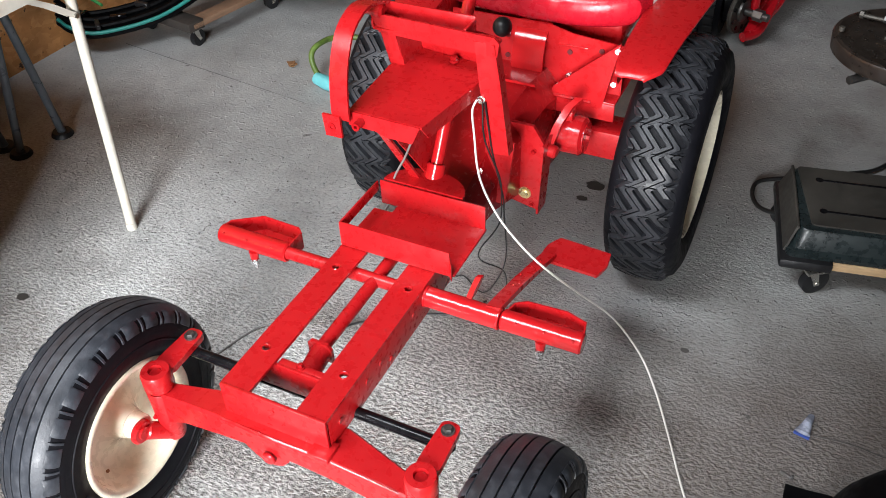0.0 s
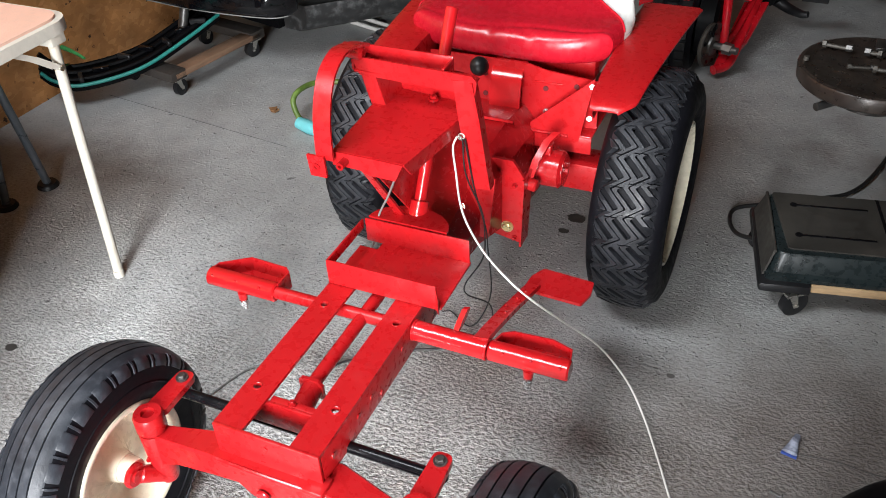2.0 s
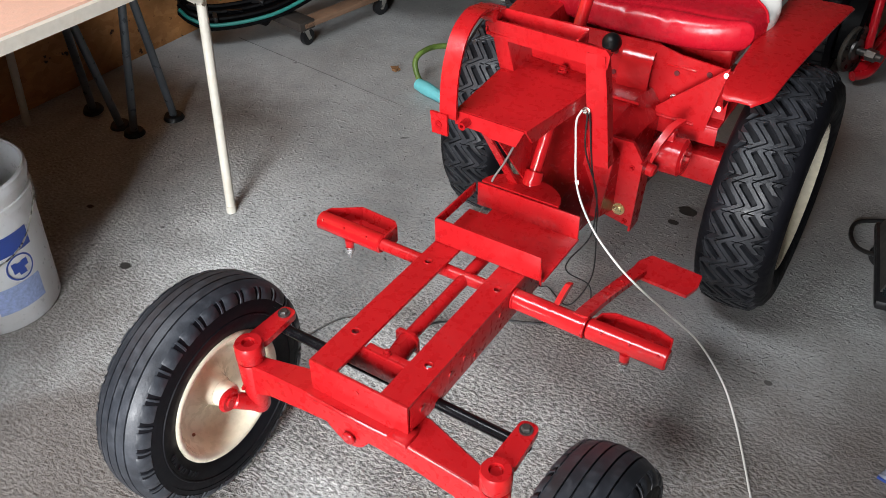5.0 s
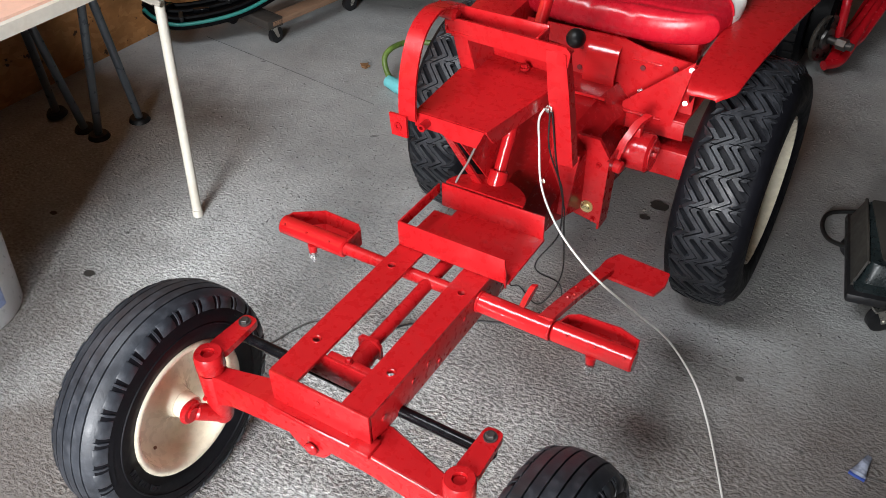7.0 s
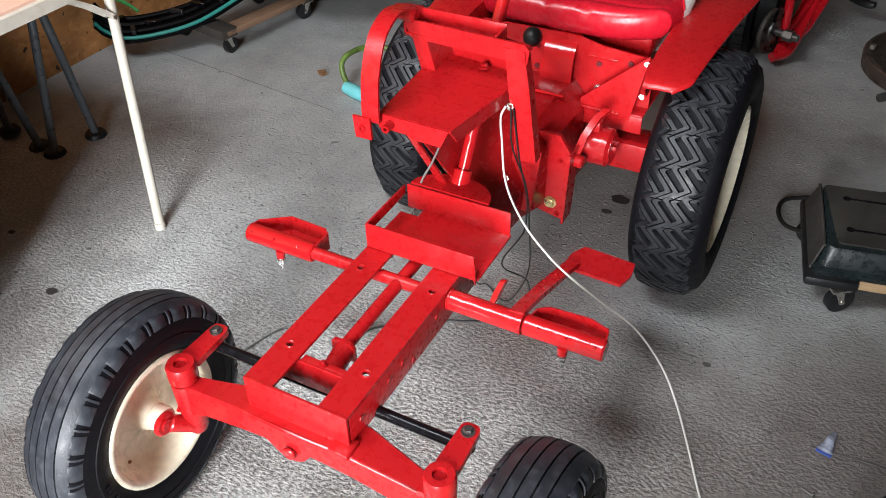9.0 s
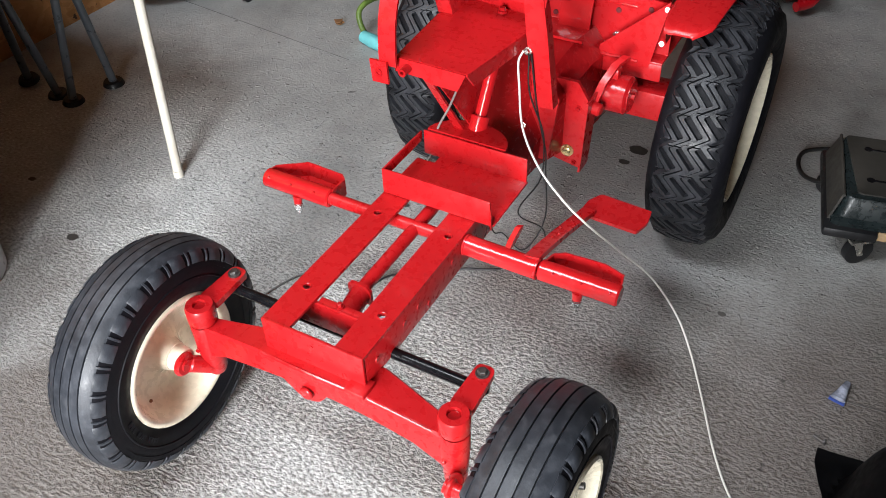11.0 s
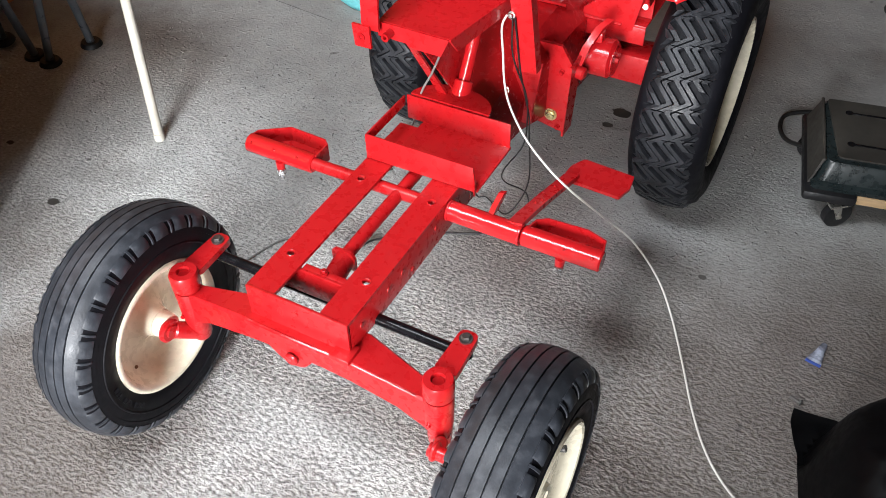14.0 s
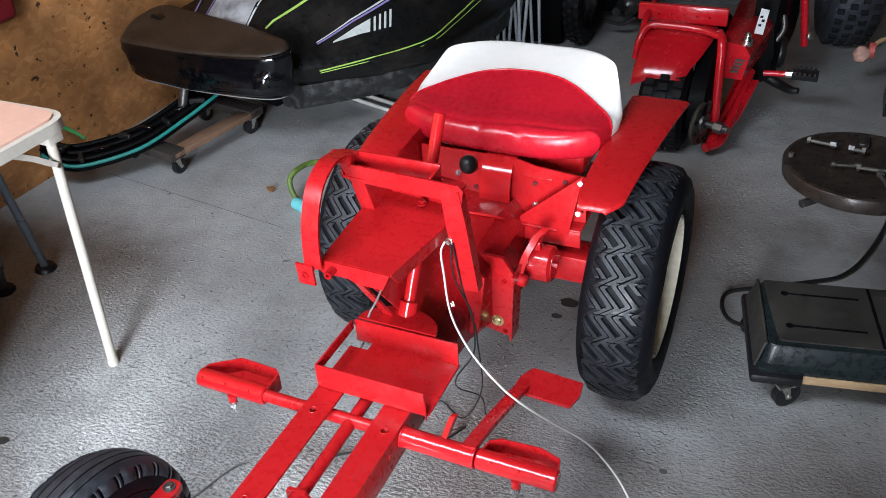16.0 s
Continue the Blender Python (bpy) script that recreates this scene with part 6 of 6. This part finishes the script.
plate(bm, [(0.120, -0.19, 0.050), (0.155, -0.18, 0.050), (0.205, 0.0, 0.075), (0.245, 0.13, 0.175), (0.160, 0.13, 0.165)], (0, 0, 0.012))
part("swing_arm", bm, RED_OLD, atv, "dull red lower arm")
# black block added beside the wheel, its colour standing in for shade
bm = B()
secs = [[Vector((x, y, z)) for x, z in ((0.040, 0.06 + d), (0.100, 0.06 + d), (0.108, h - 0.02), (0.095, h), (0.040, h))] for y, d, h in ((-0.205, 0.06, 0.20), (-0.17, 0.02, 0.25), (-0.06, 0.02, 0.345), (0.05, 0.03, 0.37), (0.30, 0.03, 0.37))]
loft(bm, secs)
part("dark_gap_fill", bm, BAG, atv, "black block filling the shaded gap beside the wheel")
bm = B()
strip(bm, [(0.082, -0.13, 0.205), (0.084, 0.05, 0.225), (0.086, 0.22, 0.240)], (0.0, 0.0, 0.014), 0.010)
strip(bm, [(0.082, -0.13, 0.068), (0.084, 0.05, 0.10), (0.086, 0.22, 0.13)], (0.0, 0.0, 0.014), 0.010)
part("chain", bm, STEEL_DARK, atv, "oily drive chain")
bm = B()
pipe(bm, [(-0.165, -0.06, 0.30), (-0.170, 0.02, 0.42), (-0.160, 0.30, 0.46)], 0.012, 12)
part("upright_tube", bm, RED_OLD, atv, "red painted frame tube")
# rail holes drawn as small black discs for the shade within
for k in range(5):
    bm = B()
    rod(bm, (-0.13 + 0.045 * k, 0.052, 0.430), (-0.13 + 0.045 * k, 0.058, 0.430), 0.0030, n=10)
    part("hole", bm, BLACK_PAINT, atv)
bm = B()
secs = [[Vector((x, y, z)) for x, z in ((0.10, 0.24), (0.195 + a, 0.235), (0.21 + a, 0.33), (0.19 + a, 0.36), (0.11, 0.375))] for y, a in ((-0.01, 0.0), (0.12, 0.02), (0.35, 0.05), (0.7, 0.08))]
loft(bm, secs)
side = part("side_panel", bm, RED_OLD, atv, "red side panel")
bm = B()
plate(bm, [(0.205, 0.09, 0.375), (0.235, 0.09, 0.372), (0.240, 0.17, 0.435), (0.212, 0.17, 0.44)], (0, -0.004, 0.003))
sticker = part("sticker", bm, WHITE_PLASTIC, side, "white sticker with a black emblem")
bm = B()
for k, (dx, dy) in enumerate(((0.218, 0.115), (0.226, 0.13), (0.219, 0.142))):
    box(bm, dx - 0.005, dx + 0.005, dy - 0.006, dy + 0.004, 0.395 + 0.8 * (dy - 0.115), 0.402 + 0.8 * (dy - 0.115))
part("sticker_emblem", bm, BLACK_PAINT, side)
bm = B()
for k in range(4):
    box(bm, 0.150 + 0.004 * k, 0.178 + 0.006 * k, -0.014, -0.011, 0.262 + 0.014 * k, 0.271 + 0.014 * k, 0.0)
part("side_badge", bm, BOLT_GREY, side, "small grey printed badge")
bm = B()
rod(bm, (0.190, 0.03, 0.352), (0.190, 0.03, 0.372), 0.022, 0.020, n=20)
rod(bm, (0.190, 0.03, 0.372), (0.190, 0.03, 0.392), 0.015, 0.012, n=14)
rod(bm, (0.190, 0.03, 0.392), (0.190, 0.03, 0.398), 0.006, n=10)
part("filler_cap", bm, STEEL, atv, "bright metal cap")
bm = B()
box(bm, -0.208, 0.112, 0.055, 0.080, 0.400, 0.464, 0.006)
part("rear_rail", bm, RED_OLD, atv, "red rear rail")
bm = B()
secs = [[Vector((x, y, z)) for x, z in ((-0.13, 0.47), (0.13, 0.47), (0.15, 0.50), (0.10, 0.54), (-0.10, 0.54), (-0.14, 0.50))] for y in (0.09, 0.12, 0.5, 0.8)]
loft(bm, secs)
part("saddle", bm, BLACK_PLASTIC, atv, "black vinyl saddle")
bm = B()
pipe(bm, [(0.371, 0.62, 0.155), (0.340, 0.62, 0.345), (0.300, 0.63, 0.60)], 0.0145, 12)
upright = part("front_tube", bm, RED_OLD, atv, "red upright tube")
bolt(upright, (0.388, 0.61, 0.20), (0.6, -1, 0.3), 0.014, STEEL)
bm = B()
secs = [[Vector((x + g, y, z)) for x, z in ((0.20, 0.12), (0.262, 0.105), (0.285, 0.13), (0.292, 0.22), (0.278, 0.33), (0.285, 0.45), (0.20, 0.45))] for y, g in ((0.31, -0.02), (0.34, 0.0), (0.50, 0.01), (0.85, 0.03))]
loft(bm, secs)
engine = part("engine_block", bm, BAG, atv, "black engine casing in deep shade")
bm = B()
lathe(bm, [(0.275, 0.005), (0.308, 0.030), (0.312, 0.048), (0.300, 0.060), (0.275, 0.062)], 28, "x", (0.0, 0.40, 0.20), ends=False)
part("clutch_cover", bm, BLACK_PLASTIC, engine, "round black side cover")
bm = B()
pipe(bm, [(0.272, 0.33, 0.27), (0.292, 0.34, 0.315), (0.283, 0.36, 0.36)], 0.011, 10)
part("hose_bend", bm, STEEL_DARK, engine)
bm = B()
pipe(bm, [(0.26, 0.36, 0.11), (0.31, 0.34, 0.092), (0.36, 0.30, 0.090), (0.385, 0.29, 0.095)], lambda t: 0.022 - 0.010 * t, 12)
part("brake_pedal", bm, BLACK_PLASTIC, atv, "black pedal below the peg")
bm = B()
rod(bm, (0.255, 0.17, 0.20), (0.335, 0.17, 0.205), 0.011, n=12)
part("peg_mount", bm, RED_OLD, atv)
bm = B()
secs = [[Vector((x, 0.17 + y, z)) for y, z in ((-0.030, 0.198), (0.030, 0.198), (0.034, 0.218), (-0.034, 0.218))] for x in (0.355, 0.445)]
loft(bm, secs)
for k in range(5):
    for y in (-0.028, 0.028):
        box(bm, 0.360 + 0.017 * k, 0.369 + 0.017 * k, 0.17 + y - 0.004, 0.17 + y + 0.004, 0.217, 0.228)
part("foot_peg", bm, BLACK_PLASTIC, atv, "black toothed foot peg")
bm = B()
rod(bm, (0.332, 0.17, 0.206), (0.358, 0.17, 0.207), 0.015, n=8)
part("peg_bolt", bm, STEEL, atv)
spare = thing("spare_tyre", (0.742, 3.56, 0.245), "large worn grey-black knobbly tyre standing on the floor", "tyre", turn=12)
bm = B()
lathe(bm, [(-0.085, 0.13), (-0.11, 0.165), (-0.105, 0.205), (-0.085, 0.228), (-0.04, 0.238), (0.04, 0.238), (0.085, 0.228), (0.105, 0.205), (0.11, 0.165), (0.085, 0.13)], 56, "x", closed=True)
tyre_body = part("casing", bm, RUBBER, spare)
bm = B()
for k in range(30):
    for j in (-1.5, -0.5, 0.5, 1.5):
        m = Matrix.Rotation(2 * math.pi * (k + 0.5 * (int(j + 1.5) % 2)) / 30, 4, "X")
        box(bm, j * 0.047 - 0.015, j * 0.047 + 0.015, -0.012, 0.012, 0.215, 0.2445 - 0.006 * max(0, abs(j) - 1) * 2, 0.003, 1, m=m)
part("tread", bm, KNOB, tyre_body)
# bundle of grey struts and a dirt bike wheel at the back
bundle = thing("strut_bundle", (-0.62, 2.95, 0), "bundle of grey metal struts leaning together", "struts")
rnd = random.Random(9)
for k in range(10):
    bm = B()
    x = -0.09 + 0.020 * k
    lean = 0.030 if k % 2 else -0.030
    rod(bm, (x + lean, rnd.uniform(-0.05, 0.05), 0.0), (x - lean * 0.6, 0.05 + rnd.uniform(-0.03, 0.03), 0.72), 0.0075, n=10)
    part("strut", bm, STRUT, bundle)
bm = B()
rod(bm, (0.02, 0.05, 0.60), (0.02, 0.05, 0.68), 0.075, n=18)
part("clamp", bm, BLACK_PLASTIC, bundle)
# plain black block added to make the garage back dark behind the struts
bm = B()
box(bm, -1.10, -0.46, 3.16, 3.9, 0.0, 0.9, 0.03)
solid("dark_back_block", bm, BAG, "black block added behind the struts to darken the back", "cabinet")
# dirt bike parked at the back
bike = thing("dirt_bike", (-0.385, 3.26, 0), "black dirt bike with a knobbly tyre in deep shade", "motorbike")


def bike_wheel(y):
    bm = B()
    lathe(bm, [(0.030, 0.17), (0.042, 0.20), (0.036, 0.235), (0.0, 0.245), (-0.036, 0.235), (-0.042, 0.20), (-0.030, 0.17)], 44, "x", (0, y, 0.25), closed=True)
    w = part("wheel", bm, RUBBER_WALL, bike, "black tyre")
    bm = B()
    for k in range(34):
        for j in (-1, 0, 1):
            m = Matrix.Translation((0, y, 0.25)) @ Matrix.Rotation(2 * math.pi * (k + 0.5 * (j % 2)) / 34, 4, "X")
            box(bm, j * 0.026 - 0.009, j * 0.026 + 0.009, -0.010, 0.010, 0.226 - abs(j) * 0.006, 0.252 - abs(j) * 0.008, m=m)
    part("tread", bm, KNOB, w)
    bm = B()
    lathe(bm, [(0.022, 0.165), (0.026, 0.172), (-0.026, 0.172), (-0.022, 0.165)], 40, "x", (0, y, 0.25), closed=True)
    rod(bm, (-0.07, y, 0.25), (0.09, y, 0.25), 0.014, n=12)
    for k in range(12):
        a = 2 * math.pi * k / 12
        rod(bm, (0.012, y, 0.25), (0.0, y + 0.167 * math.cos(a), 0.25 + 0.167 * math.sin(a)), 0.002, n=5)
    part("rim", bm, STEEL_DARK, w)


bike_wheel(0.0)
bike_wheel(1.05)
# engine made oversized and black so that it also darkens the back
bm = B()
secs = [[Vector((x + 0.06, y, z)) for x, z in ((-0.10, 0.06), (0.16, 0.04), (0.20, 0.30), (0.08, 0.55), (-0.08, 0.55))] for y in (0.30, 0.45, 0.75, 0.95)]
loft(bm, secs)
part("engine", bm, BAG, bike, "black engine block, enlarged to darken the gap")
bm = B()
pipe(bm, [(0.13, 0.10, 0.12), (0.14, 0.35, 0.17), (0.12, 0.60, 0.20)], 0.022, 10)
pipe(bm, [(0.10, 0.02, 0.10), (0.17, 0.06, 0.08), (0.22, 0.10, 0.10)], 0.010, 8)
part("exhaust", bm, STEEL_DARK, bike, "dull exhaust pipe")
bm = B()
bmesh.ops.create_icosphere(bm, subdivisions=2, radius=0.05, matrix=Matrix.Translation((0.19, 0.12, 0.15)))
for v in bm.verts:
    v.co += (v.co - Vector((0.19, 0.12, 0.15))) * 0.5 * noise.noise(v.co * 30)
part("gear_cover", bm, STEEL_DARK, bike, "dirty gear cover")
for sx in (-0.06, 0.07):
    bm = B()
    rod(bm, (sx, 0.0, 0.25), (sx * 1.2, 0.34, 0.62), 0.016, n=10)
    part("shock", bm, BLACK_PAINT, bike)
bm = B()
secs = [[Vector((x + 0.03, y, z)) for x, z in ((-0.09, h), (0.09, h), (0.07, h + 0.06), (-0.07, h + 0.06))] for y, h in ((-0.15, 0.72), (0.10, 0.70), (0.6, 0.68), (0.9, 0.74))]
loft(bm, secs)
part("saddle", bm, BLACK_PLASTIC, bike)

# tape-wrapped stick and dark rubber block
stick = thing("striking_stick", (0.835, 3.03, 0.045), "pale wooden stick with a red taped ball end", "stick")
bm = B()
pipe(bm, [(0.0, -0.02, 0.12), (0.10, 0.05, 0.16), (0.45, 0.35, -0.035)], 0.010, 10)
part("shaft", bm, WOOD, stick)
bm = B()
bmesh.ops.create_icosphere(bm, subdivisions=3, radius=0.032, matrix=Matrix.Translation((-0.012, -0.03, 0.115)))
for v in bm.verts:
    v.co += (v.co - Vector((-0.012, -0.03, 0.115))) * 0.25 * noise.noise(v.co * 60)
part("taped_end", bm, RAG_PALE, stick, "pale and red taped ball")
bm = B()
lathe(bm, [(-0.012, 0.026), (-0.010, 0.032), (0.010, 0.032), (0.012, 0.026)], 20, "x", (0.022, -0.008, 0.128), closed=True)
part("tape_ring", bm, RAG_RED, stick)
bm = B()
secs = [[Vector((0.985 + a, 2.85 + b, z)) for a, b in ((-0.05 * k, -0.06 * k), (0.05 * k, -0.06 * k), (0.06 * k, 0.12 * k), (-0.05 * k, 0.12 * k))] for z, k in ((0.0, 1.0), (0.03, 1.05), (0.10, 0.9), (0.16, 0.7))]
loft(bm, secs)
solid("rubber_boot", bm, BOX_SIDE, "dark blue-black rubber block on the concrete", "block")
# red cloth item on the wall, simplified to a rounded box
bm = B()
box(bm, -1.886, -1.83, 1.04, 1.385, 0.600, 0.90, 0.026, 3)
solid("red_wall_item", bm, WALL_ITEM_RED, "dull red cloth item, shaped as a rounded box, on the board wall", "container")
